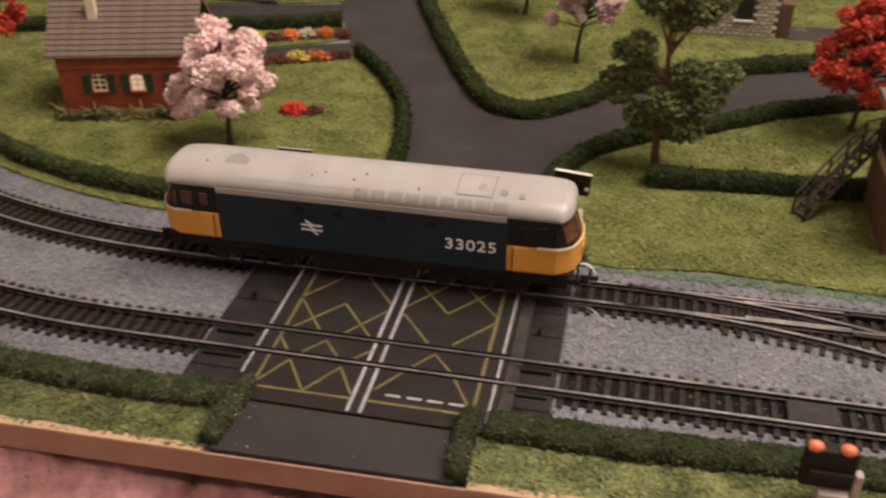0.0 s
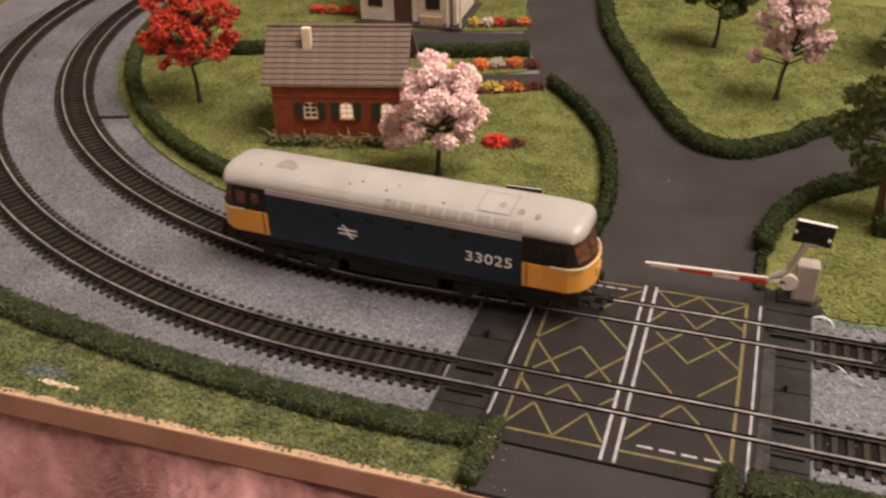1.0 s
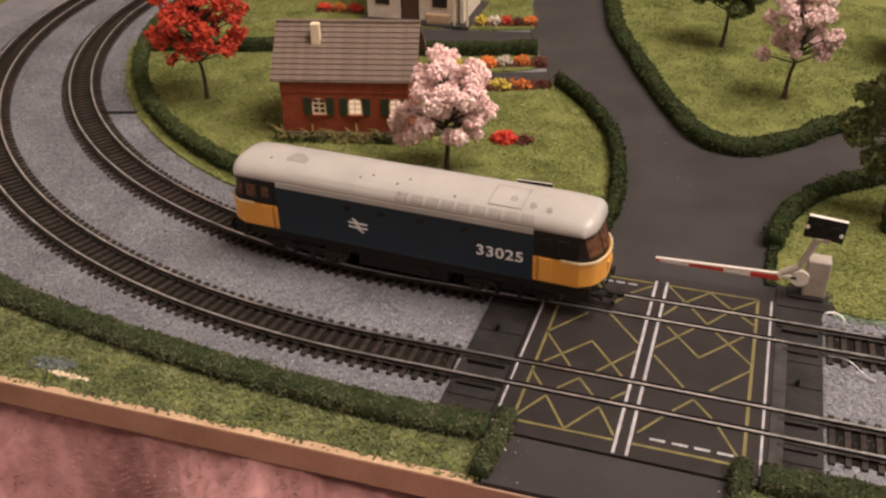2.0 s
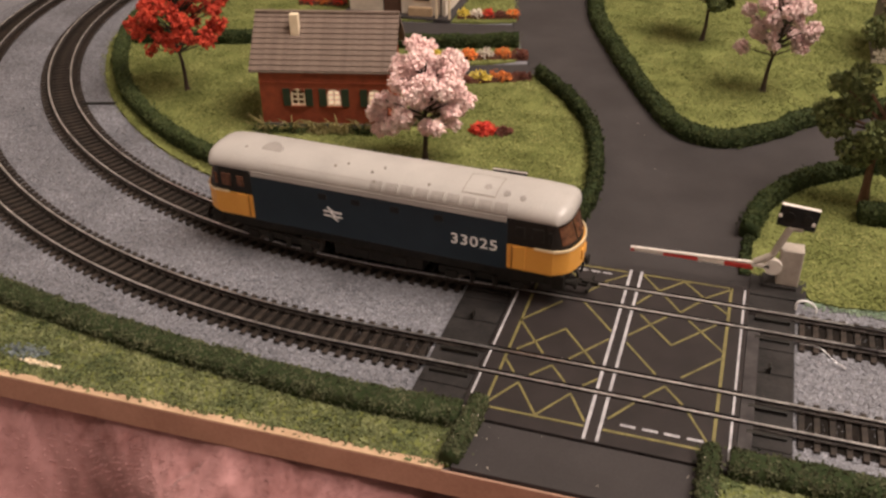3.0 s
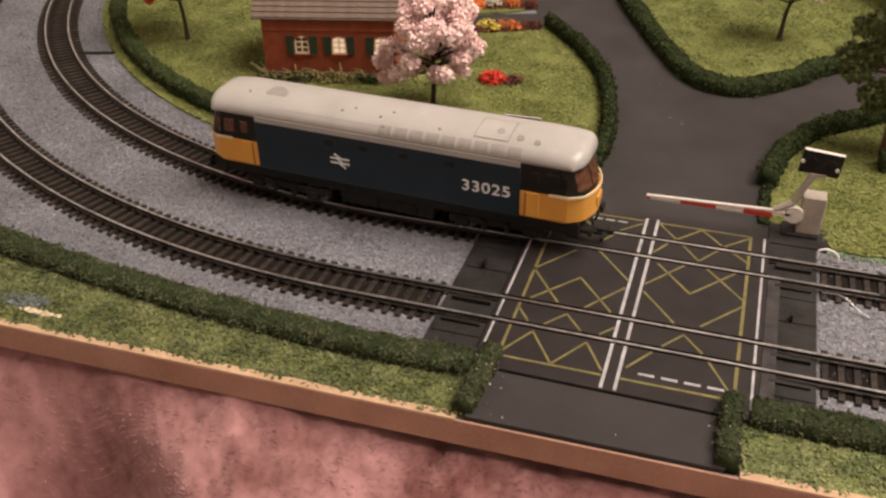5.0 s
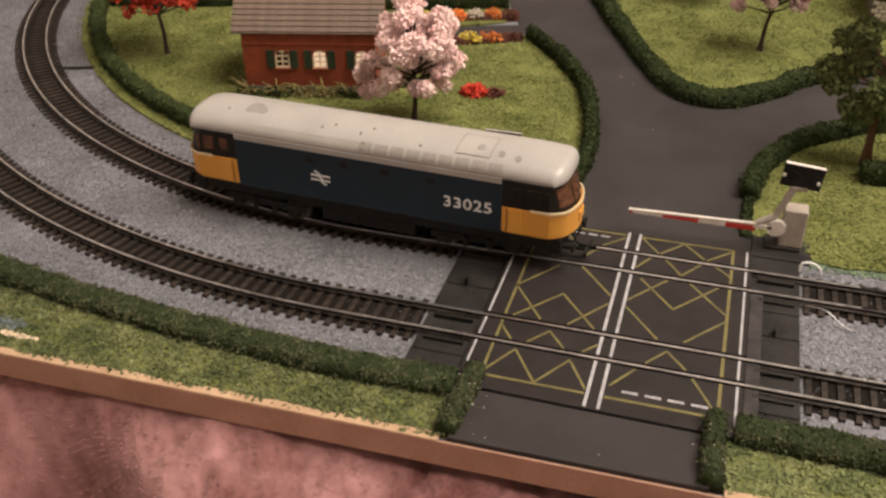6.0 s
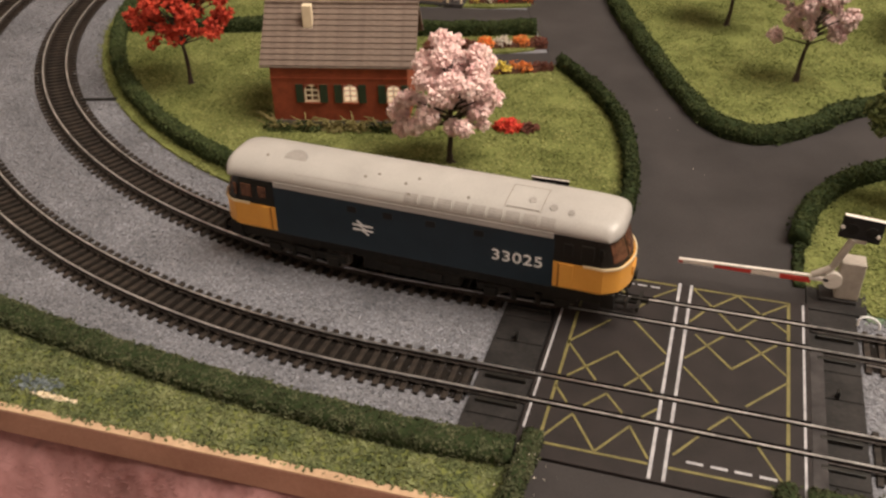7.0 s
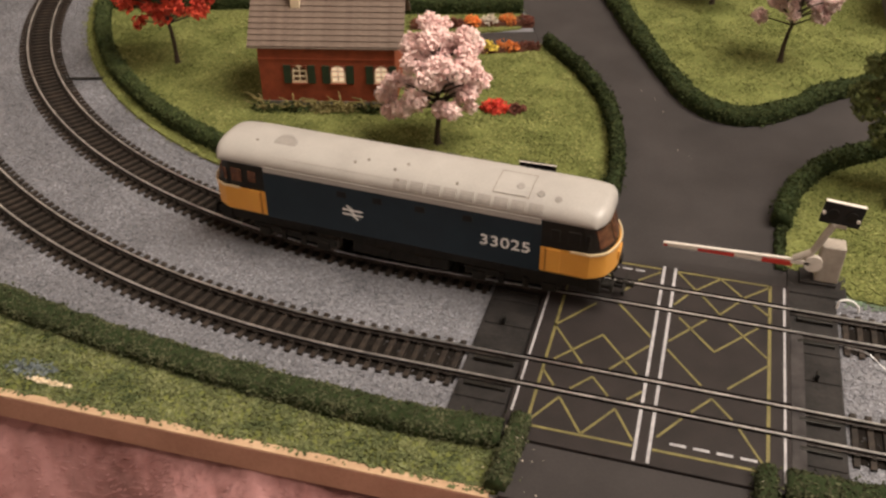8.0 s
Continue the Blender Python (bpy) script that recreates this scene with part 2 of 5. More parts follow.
def crumbs(name, points, size, mat, parent=None, label="", seed=1, flat=1.0, kind=""):
    """Many small irregular grains, one at each point, in one mesh."""
    rng = np.random.default_rng(seed)
    points = np.asarray(points, float)
    n = len(points)
    base = np.array([[1, 0, -0.6], [-0.6, 0.9, -0.5], [-0.6, -0.9, -0.5], [0.1, 0.1, 1.0]])
    q = rng.normal(size=(n, 4))
    q /= np.linalg.norm(q, axis=1)[:, None]
    w, x, y, z = q.T
    rot = np.stack([np.stack([1 - 2 * (y * y + z * z), 2 * (x * y - z * w), 2 * (x * z + y * w)], -1),
                    np.stack([2 * (x * y + z * w), 1 - 2 * (x * x + z * z), 2 * (y * z - x * w)], -1),
                    np.stack([2 * (x * z - y * w), 2 * (y * z + x * w), 1 - 2 * (x * x + y * y)], -1)], 1)
    shape = base[None] * rng.uniform(0.6, 1.3, (n, 4, 1)) * (size * rng.uniform(0.55, 1.25, (n, 1, 1)))
    verts = np.einsum("nij,nkj->nki", rot, shape)
    verts[..., 2] *= flat
    verts = (verts + points[:, None]).reshape(-1, 3)
    faces = (np.array([[0, 1, 3], [1, 2, 3], [2, 0, 3], [0, 2, 1]])[None] + 4 * np.arange(n)[:, None, None]).reshape(-1, 3)
    me = bpy.data.meshes.new(name)
    me.from_pydata(verts.tolist(), [], faces.tolist())
    me.materials.append(mat)
    ob = new(name, me)
    ob.parent = parent
    return tagged(ob, label, kind=kind)


def inside(points, outline):
    """Which points lie within an outline."""
    x, y = points[:, 0], points[:, 1]
    hit = np.zeros(len(points), bool)
    for (ax, ay), (bx, by) in zip(outline, np.roll(outline, -1, axis=0)):
        if ay != by:
            hit ^= ((ay > y) != (by > y)) & (x < (bx - ax) * (y - ay) / (by - ay) + ax)
    return hit


def sheet(name, outline, z0, z1, mat, label, category, kind="structure", parent=None):
    """A flat slab with the given outline."""
    bm = bmesh.new()
    face = bm.faces.new([bm.verts.new((x, y, z0)) for x, y in outline])
    up = bmesh.ops.extrude_face_region(bm, geom=[face])["geom"]
    bmesh.ops.translate(bm, vec=(0, 0, z1 - z0), verts=[v for v in up if isinstance(v, bmesh.types.BMVert)])
    bmesh.ops.triangulate(bm, faces=[f for f in bm.faces if len(f.verts) > 4])
    return tagged(part(name, bm, mat, parent), label, category, kind=kind)


def scatter(outline, per_m2, seed):
    outline = np.array(outline)
    rng = np.random.default_rng(seed)
    lo, hi = outline.min(0), outline.max(0)
    pts = rng.uniform(lo, hi, (int(per_m2 * np.prod(hi - lo)), 2))
    return pts[inside(pts, outline)]


# ---------------------------------------------------------------- room, board, blanket
for name, (x0, x1, y0, y1, z0, z1) in {
    "wall_north": (-1.5, 1.7, 1.6, 1.7, -0.14, 1.9), "wall_south": (-1.5, 1.7, -1.5, -1.4, -0.14, 1.9),
    "wall_east": (1.7, 1.8, -1.5, 1.7, -0.14, 1.9), "wall_west": (-1.6, -1.5, -1.5, 1.7, -0.14, 1.9),
}.items():
    tagged(part(name, boxes((x0, x1, y0, y1, z0, z1)), M_PLASTER), "plain warm painted room wall", "wall", kind="structure")
tagged(part("ceiling", boxes((-1.6, 1.8, -1.5, 1.7, 1.9, 2.0)), M_PLASTER), "plain pale room ceiling", "ceiling", kind="structure")
tagged(part("floor", boxes((-1.6, 1.8, -1.5, 1.7, -0.24, -0.14)), M_FLOOR), "dark reddish brown floor below the layout", "floor", kind="structure")

BOARD_Y, LEAN = -0.0700, 0.02


def askew(ob):
    """Turns the front edge of a piece to the line of the board's edge, which is not quite square to the tracks."""
    for v in ob.data.vertices:
        v.co.y += LEAN * v.co.x * max(0.0, min(1.0, (-0.048 - v.co.y) / 0.016))
    return ob


tagged(askew(part("baseboard", boxes((-0.70, 0.62, BOARD_Y + 0.0012, 0.80, -0.0148, -0.0062)), M_BOARD)),
       "tan brown board edge carrying the model railway", "board", kind="structure")
tagged(askew(part("board_edging", boxes((-0.70, 0.62, BOARD_Y, BOARD_Y + 0.0012, -0.0160, -0.0032), bevel=0.0003), M_BOARD)), "tan brown edging along the board front", "edging", kind="structure")
tagged(part("baseboard_frame", boxes((-0.66, 0.58, 0.0, 0.76, -0.14, -0.0148)), M_BOARD), "brown frame under the board", "frame", kind="structure")


def blanket():
    xs = np.r_[np.linspace(-0.247, 0.22, 390), np.linspace(0.23, 0.62, 40)]
    ys = np.r_[np.linspace(-0.62, -0.245, 40), np.linspace(-0.24, -0.030, 175)]
    nx = len(xs)
    bm = bmesh.new()
    grid = []
    for j, y in enumerate(ys):
        row = []
        for i, x in enumerate(xs):
            near = max(0.0, min(1.0, (y + 0.20) / 0.13))
            across, along = x * 0.8 + y * 0.6, x * 0.6 - y * 0.8
            z = -0.056 + 0.037 * near * near + (1 - 0.7 * near) * (0.014 * noise.noise((x * 9, y * 11, 0.3)) + 0.006 * noise.noise((x * 26 + y * 18, y * 30, 2.0)))
            z += 0.0016 * noise.noise((across * 95, along * 60, 5.0)) + 0.0008 * noise.noise((across * 260, along * 110, 7.0)) + 0.0006 * noise.noise((x * 600, y * 600, 3.0))
            z -= 0.0060 * max(0.0, noise.noise((x * 95 - y * 70, y * 60 + x * 20, 11.0)) - 0.28)
            z += 0.0034 * noise.noise((x * 52 + y * 14, y * 64, 8.0)) * (1 - 0.5 * near)
            z -= 0.070 * math.exp(-(((x + 0.166 + 0.5 * (y + 0.12)) / 0.050) ** 2 + ((y + 0.122) / 0.036) ** 2) ** 2)
            z += 0.010 * max(0.0, min(1.0, (x + 0.10) / 0.10)) * near * (1 - near)
            z = min(z, -0.0165)
            if i < 3:
                z -= 0.06 * (1 - i / 3) ** 2
            row.append(bm.verts.new((x + 0.012 * noise.noise((y * 14, 1, 4)) * max(0, 1 - i / 20), y, z)))
        grid.append(row)
    for a, b in zip(grid, grid[1:]):
        for k in range(nx - 1):
            bm.faces.new((a[k], a[k + 1], b[k + 1], b[k]))
    skirt = bmesh.ops.extrude_edge_only(bm, edges=[e for e in bm.edges if e.is_boundary])["geom"]
    for v in skirt:
        if isinstance(v, bmesh.types.BMVert):
            v.co.z = -0.139
    grid = [[tuple(v.co) for v in row] for row in grid]
    ob = part("blanket", bm, M_BLANKET, smooth=True)
    tagged(ob, "soft pink fleecy blanket with loose folds", "blanket")
    pile(ob, grid)


def pile(ob, heights):
    """Short brushed strands that lie over one another, turned by slow drifts of the nap."""
    rng = np.random.default_rng(52)
    rows, cols = len(heights), len(heights[0])
    verts, faces = [], []
    for k in range(80000):
        j, i = int(rng.integers(42, rows - 1)), int(rng.integers(4, min(cols - 2, 388)))
        x, y, z = heights[j][i]
        x, y = x + rng.uniform(-0.0006, 0.0006), y + rng.uniform(-0.0006, 0.0006)
        a = 2.4 + 2.2 * noise.noise((x * 22, y * 22, 6.0)) + 1.0 * noise.noise((x * 90, y * 90, 2.0)) + rng.normal(0, 0.7)
        long, wide, up = rng.uniform(0.0009, 0.0022), rng.uniform(0.0002, 0.0004), rng.uniform(0.0001, 0.0003)
        dx, dy = math.cos(a), math.sin(a)
        n = len(verts)
        if y + max(0.0, dy) * long > BOARD_Y + LEAN * x - 0.001 and z > -0.018:
            continue
        verts += [(x - dy * wide, y + dx * wide, z + 0.0001), (x + dy * wide, y - dx * wide, z + 0.0001), (x + dx * long, y + dy * long, z + up)]
        faces.append((n, n + 1, n + 2))
    me = bpy.data.meshes.new("nap")
    me.from_pydata(verts, [], faces)
    me.materials.append(M_PILE)
    strands = new("nap", me)
    strands.parent = ob
    tagged(strands, "brushed pink pile strands", kind="stuff")


blanket()

# the ballast, a bare strip of board and the roads
CX, CY, R_IN, R_OUT = -0.078, 0.505, 0.438, 0.505


def arc(r, a0, a1, step=3.0):
    """Points round the centre of the curve; 0 degrees lies nearest to the viewer, more turns to the left."""
    n = max(2, int(abs(a1 - a0) / step))
    return [(CX - r * math.sin(radians(a)), CY - r * math.cos(radians(a))) for a in np.linspace(a0, a1, n)]


tagged(askew(part("ground", boxes((-0.699, 0.619, BOARD_Y + 0.0012, 0.799, -0.0062, GROUND)), M_BALLAST)),
       "grey granular ballast bed round the tracks", "ballast", kind="structure")

rng = np.random.default_rng(11)
chip = rng.uniform((-0.62, -0.045), (0.36, 0.50), (520000, 2))
rad = np.hypot(chip[:, 0] - CX, chip[:, 1] - CY)
ring = (chip[:, 0] < CX) & (rad > 0.404) & (rad < 0.56) & ((np.abs(rad - R_IN) > 0.011) & (np.abs(rad - R_OUT) > 0.011)) & (chip[:, 0] > -0.60)
straight = (chip[:, 0] >= CX) & (chip[:, 1] > -0.03) & (chip[:, 1] < 0.098)
crossing_hole = (chip[:, 0] > -0.036) & (chip[:, 0] < 0.124) & (chip[:, 1] < 0.1)
chip = chip[(ring | straight) & ~crossing_hole]
crumbs("ballast_chippings", np.c_[chip, GROUND + rng.uniform(0.0, 0.0003, len(chip))], 0.00088, M_CHIP, None, "fine grey stone chippings between the tracks", 5, 0.4)
tagged(bpy.data.objects["ballast_chippings"], category="ballast", kind="stuff")
dye = np.c_[rng.uniform(0.128, 0.33, 2600), 0.0945 + rng.normal(0, 0.0022, 2600), np.full(2600, GROUND + 0.0006)]
crumbs("dyed_chippings", dye, 0.0009, M_DYE, None, "green dyed chippings along the lawn edge", 6, 0.5)
tagged(bpy.data.objects["dyed_chippings"], category="ballast", kind="stuff")

ROAD_LEFT = [(-0.002, 0.0935), (0.003, 0.172), (-0.006, 0.224), (-0.020, 0.268), (-0.044, 0.311), (-0.072, 0.352), (-0.098, 0.415), (-0.120, 0.470), (-0.140, 0.56), (-0.158, 0.795)]
sheet("road", [*ROAD_LEFT, (0.0, 0.795), (0.0, 0.60), (0.05, 0.42), (0.104, 0.34), (0.104, 0.0935)], GROUND, -0.0036, M_ROAD, "dark brown-grey model road surface", "road")
sheet("side_road", [(0.095, 0.152), (0.16, 0.215), (0.25, 0.275), (0.60, 0.40), (0.60, 0.52), (0.25, 0.42), (0.095, 0.335)],
      GROUND, -0.0037, M_ROAD, "dark brown-grey side road between hedges", "road")
sheet("garden_path", [(-0.060, 0.385), (-0.058, 0.347), (-0.10, 0.330), (-0.17, 0.305), (-0.17, 0.340), (-0.11, 0.368)],
      GROUND, -0.0039, M_ROAD, "dark grey path through the garden", "path")
sheet("house_path", [(-0.09, 0.475), (-0.09, 0.432), (-0.15, 0.422), (-0.27, 0.400), (-0.27, 0.440), (-0.15, 0.462)],
      GROUND, -0.0041, M_ROAD, "dark grey path before the white house", "path")
tagged(askew(part("front_road", boxes((-0.0045, 0.0925, BOARD_Y + 0.0013, -0.0398, GROUND, -0.0012), bevel=0.0003), M_ROAD)),
       "plain dark road piece at the board edge", "road", kind="structure")


# ---------------------------------------------------------------- lawns
H_A = [(-0.068, 0.352), (-0.037, 0.311), (-0.013, 0.268), (0.000, 0.224), (0.007, 0.172), (0.004, 0.135)]
H_B = [(-0.09, 0.656), (-0.066, 0.574), (-0.047, 0.493), (-0.015, 0.409), (0.015, 0.338), (0.042, 0.2855), (0.063, 0.2675), (0.085, 0.271), (0.109, 0.2935), (0.134, 0.323), (0.21, 0.369), (0.272, 0.395), (0.449, 0.467)]
H_C = [(0.0985, 0.149), (0.1005, 0.165), (0.107, 0.190), (0.125, 0.221), (0.157, 0.247), (0.196, 0.267), (0.241, 0.298), (0.310, 0.328), (0.45, 0.38)]
FRONT = [(-0.40, 0.055), (-0.335, 0.010), (-0.2835, -0.014), (-0.2422, -0.023), (-0.170, -0.033), (-0.108, -0.0385), (-0.053, -0.041), (-0.006, -0.0385)]
LAWNS = {
    "garden_lawn": ([(-0.002, 0.106), (0.003, 0.172), *[(x - 0.002, y) for x, y in H_A[3::-1]], (-0.105, 0.327), (-0.172, 0.302), (-0.172, 0.342), (-0.11, 0.370), (-0.094, 0.380),
                     (-0.104, 0.427), (-0.15, 0.420), (-0.272, 0.398), (-0.272, 0.442), (-0.15, 0.464), (-0.118, 0.475), (-0.142, 0.56), (-0.158, 0.795), (-0.40, 0.795), *arc(0.404, 125, 0)], 170000),
    "far_lawn": ([*H_B, (0.60, 0.53), (0.60, 0.795), (-0.085, 0.795)], 110000),
    "station_lawn": ([(0.60, 0.097), (0.60, 0.42), *H_C[::-1], (0.0995, 0.124), (0.1005, 0.1115), (0.124, 0.1115), (0.131, 0.096), (0.145, 0.094), (0.19, 0.101), (0.26, 0.096)], 190000),
    "front_verge": ([(-0.60, BOARD_Y + 0.0035), (-0.60, 0.10), (-0.40, 0.055), *FRONT[1:], (-0.006, BOARD_Y + 0.0035)], 620000),
    "side_verge": ([(0.097, BOARD_Y + 0.0035), (0.097, -0.034), (0.60, -0.034), (0.60, BOARD_Y + 0.0035)], 620000),
    "outer_verge": ([(-0.695, 0.20), *[p for p in arc(0.585, 58, 122)], (-0.695, 0.79)], 60000),
}
for k, (name, (outline, per)) in enumerate(LAWNS.items()):
    front = per > 300000
    lawn = sheet(name, outline, GROUND, LAWN, M_GRASS, "bright green flocked grass mat", "grass")
    if front:
        askew(lawn)
    pts = scatter(outline, per * (1.5 if front else 3.6), 20 + k)
    pts = pts[(pts[:, 0] < 0.36) & (pts[:, 1] < 0.62) & (pts[:, 0] > -0.50)]
    if front:
        pts = np.r_[pts, scatter([(x, y - 0.0025 if y < -0.06 else y) for x, y in outline], per * 0.3, 60 + k)]
        pts = pts[(pts[:, 1] > BOARD_Y + 0.0022 + 0.0018 * np.sin(pts[:, 0] * 190) * np.sin(pts[:, 0] * 71))]
    pts = pts + np.random.default_rng(90 + k).normal(0, 0.0011, pts.shape)
    stray = np.random.default_rng(70 + k).random(len(pts)) < 0.22
    pts[stray] += np.random.default_rng(80 + k).normal(0, 0.0022, (int(stray.sum()), 2))
    if front:
        pts = pts[pts[:, 1] > BOARD_Y + 0.0016]
    if front:
        pts[:, 1] += LEAN * pts[:, 0] * np.clip((-0.048 - pts[:, 1]) / 0.016, 0, 1)
    z = LAWN + np.array([0.0009 * noise.noise((x * 60, y * 60, k)) + 0.0004 for x, y in pts])
    crumbs("grass_tufts", np.c_[pts, z], 0.00108 if front else 0.00098, M_FRONT if front else M_BLADE, lawn, "loose crumbs of green foam grass", 30 + k, 0.7 if front else 0.50, kind="stuff")

# bare tan paper along the front edge of the board
edge_x = np.arange(-0.6, -0.004, 0.004)
for name, xs in (("bare_strip", edge_x), ("bare_strip", np.arange(0.098, 0.6, 0.004))):
    back = [(x, BOARD_Y + 0.0042 + 0.0012 * noise.noise((x * 45, 0, 9))) for x in xs]
    askew(sheet(name, [(xs[0], BOARD_Y + 0.0002), (xs[-1], BOARD_Y + 0.0002), *back[::-1]], GROUND, -0.0026, M_PAPER, "bare torn tan strip along the board edge", "trim"))


# ---------------------------------------------------------------- hedges
def hedge(points, label, width=0.011, height=0.0125, seed=1, per=650000, base=LAWN, leaf=None):
    path = smooth_path(points, 0.0028)
    half, n = width / 2, 9
    along = np.gradient(path, axis=0)
    along /= np.linalg.norm(along, axis=1)[:, None]
    side = np.stack([-along[:, 1], along[:, 0]], 1)
    bm, rings, surf = bmesh.new(), [], []
    for p, s in zip(path, side):
        ring = []
        for k in range(n):
            a = math.pi * k / (n - 1)
            u, v = half * math.copysign(abs(math.cos(a)) ** 0.55, math.cos(a)), height * math.sin(a) ** 0.55
            g = 1 + 0.22 * noise.noise((p[0] * 130 + s[0] * u * 200, p[1] * 130 + s[1] * u * 200, v * 150 + seed))
            u, v = u * g, v * (0.93 + 0.35 * (g - 1) + 0.10 * noise.noise((p[0] * 40, p[1] * 40, seed)))
            q = (p[0] + s[0] * u, p[1] + s[1] * u, base - 0.001 + v)
            surf.append(q)
            ring.append(bm.verts.new(q))
        rings.append(ring)
    for a, b in zip(rings, rings[1:]):
        for k in range(n - 1):
            bm.faces.new((a[k], a[k + 1], b[k + 1], b[k]))
        bm.faces.new((a[n - 1], a[0], b[0], b[n - 1]))
    bm.faces.new(rings[0]), bm.faces.new(rings[-1])
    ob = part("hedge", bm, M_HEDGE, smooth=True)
    tagged(ob, label, "hedge", "model hedges")
    surf = np.array(surf).reshape(len(rings), n, 3)
    rng = np.random.default_rng(seed)
    m = int(len(rings) * 0.0028 * (width + 2 * height) * per)
    i, k, f, g = rng.integers(0, len(rings) - 1, m), rng.integers(0, n - 1, m), rng.random((m, 1)), rng.random((m, 1))
    pts = (surf[i, k] * (1 - f) + surf[i + 1, k] * f) * (1 - g) + (surf[i, k + 1] * (1 - f) + surf[i + 1, k + 1] * f) * g
    loose = rng.random(m) < 0.16
    pts[loose] += rng.normal(0, 0.0009, (int(loose.sum()), 3)) * (1.3, 1.3, 0.7)
    pts[:, 2] = np.maximum(pts[:, 2], base + 0.0002)
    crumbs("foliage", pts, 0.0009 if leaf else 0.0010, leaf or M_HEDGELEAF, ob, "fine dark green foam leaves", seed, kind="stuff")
    return ob


hedge(H_A, "dark green hedge curving between garden lawn and road", 0.0082, 0.0112, 1)
hedge(H_B, "long dark green hedge curving round the far lawn", 0.0125, 0.0108, 2)
hedge(H_C, "dark green hedge along the side road", 0.0100, 0.0115, 3)
hedge([(0.0985, 0.110), (0.0980, 0.122), (0.0982, 0.137), (0.0990, 0.150)], "low dark scrub at the end of the hedge by the barrier", 0.0050, 0.0030, 13)
hedge([(0.156, 0.186), (0.206, 0.190), (0.247, 0.192), (0.32, 0.196)], "straight dark green hedge across the lawn", 0.011, 0.0125, 4)
hedge([(-0.02, 0.1085), *[(x, y) for x, y in arc(0.3915, 3, 122, 6)]], "dark green hedge following the inner curve of the track", 0.010, 0.0120, 5)
hedge([(-0.42, 0.335), (-0.348, 0.352), (-0.30, 0.367), (-0.221, 0.380), (-0.162, 0.394), (-0.100, 0.413)], "dark green hedge behind the red cottage", 0.010, 0.0125, 6)
hedge(FRONT[:-1] + [(-0.010, -0.0385)], "dark green hedge between outer track and front verge", 0.0140, 0.0080, 7, leaf=M_DUSTY)
hedge([(-0.0035, -0.030), (-0.0045, -0.048), (-0.006, -0.0665)], "short dark hedge beside the front road", 0.0085, 0.0095, 8, leaf=M_DUSTY)
hedge([(0.0925, -0.030), (0.0925, -0.048), (0.0930, -0.0655)], "short dark hedge beside the front road", 0.0080, 0.0095, 9, leaf=M_DUSTY)
hedge([(0.100, -0.034), (0.155, -0.034), (0.22, -0.031), (0.30, -0.032), (0.45, -0.033)], "dark green hedge between straight track and verge", 0.0140, 0.0080, 10, leaf=M_DUSTY)

rng = np.random.default_rng(33)
speck = np.r_[rng.normal((0.0, -0.050), (0.005, 0.010), (16, 2)), rng.normal((0.088, -0.050), (0.005, 0.010), (12, 2)), rng.normal((0.02, -0.055), (0.03, 0.008), (5, 2)), rng.normal((0.05, 0.27), (0.06, 0.05), (14, 2))]
crumbs("white_specks", np.c_[speck, np.where((np.abs(speck[:, 0] - 0.045) > 0.043) & (speck[:, 1] < 0), 0.0055, np.where(speck[:, 1] < 0, -0.0013, -0.0033))], 0.00045, M_WHITEWALL, None, "scattered white specks of scenic scatter", 34, 0.6)
tagged(bpy.data.objects["white_specks"], category="scatter", kind="stuff")

# ---------------------------------------------------------------- tracks
HEAD = [(-0.00115, -0.0026), (0.00115, -0.0026), (0.00115, -0.0021), (0.0004, -0.0018), (0.0004, -0.0010), (0.00062, -0.0008), (0.00062, -0.0003), (-0.00062, -0.0003), (-0.00062, -0.0008), (-0.0004, -0.0010), (-0.0004, -0.0018), (-0.00115, -0.0021)]
CROWN = [(-0.00058, -0.0003), (0.00058, -0.0003), (0.00050, 0.0), (-0.00050, 0.0)]


def offset_path(path, d):
    path = np.array(path, float)
    along = np.gradient(path, axis=0)
    along /= np.linalg.norm(along, axis=1)[:, None]
    return path + d * np.stack([-along[:, 1], along[:, 0]], 1)


def rail(path, parent, label="", name="rail"):
    r = part(name, sweep(path, HEAD), M_RAIL, parent, label)
    part("rail_head", sweep(path, CROWN), M_RAILTOP, r, "bright worn running surface")
    return r


def sleeper_mesh(length):
    bm = boxes((-0.00130, 0.00130, -length / 2, length / 2, -0.0048, -0.0029), bevel=0.0003)
    for s in (-1, 1):
        for d in (-0.0016, 0.0016):
            box(bm, -0.0009, 0.0009, s * 0.00825 + d - 0.0006, s * 0.00825 + d + 0.0006, -0.0030, -0.0019)
    me = bpy.data.meshes.new("sleeper")
    bmesh.ops.recalc_face_normals(bm, faces=bm.faces)
    bm.to_mesh(me)
    bm.free()
    me.materials.append(M_SLEEPER)
    return me


SLEEPER = sleeper_mesh(0.030)


def lay_sleepers(path, parent, pitch=0.0062, gap=None):
    path = np.array(path, float)
    s = np.r_[0, np.cumsum(np.linalg.norm(np.diff(path, axis=0), axis=1))]
    along = np.gradient(path, axis=0)
    yaw = np.unwrap(np.arctan2(along[:, 1], along[:, 0]))
    for d in np.arange(pitch / 2, s[-1], pitch):
        x, y, a = np.interp(d, s, path[:, 0]), np.interp(d, s, path[:, 1]), np.interp(d, s, yaw)
        if gap and gap[0] < x < gap[1]:
            continue
        share("sleeper", SLEEPER, pose(x, y, 0, 0, 0, math.degrees(a)), parent)


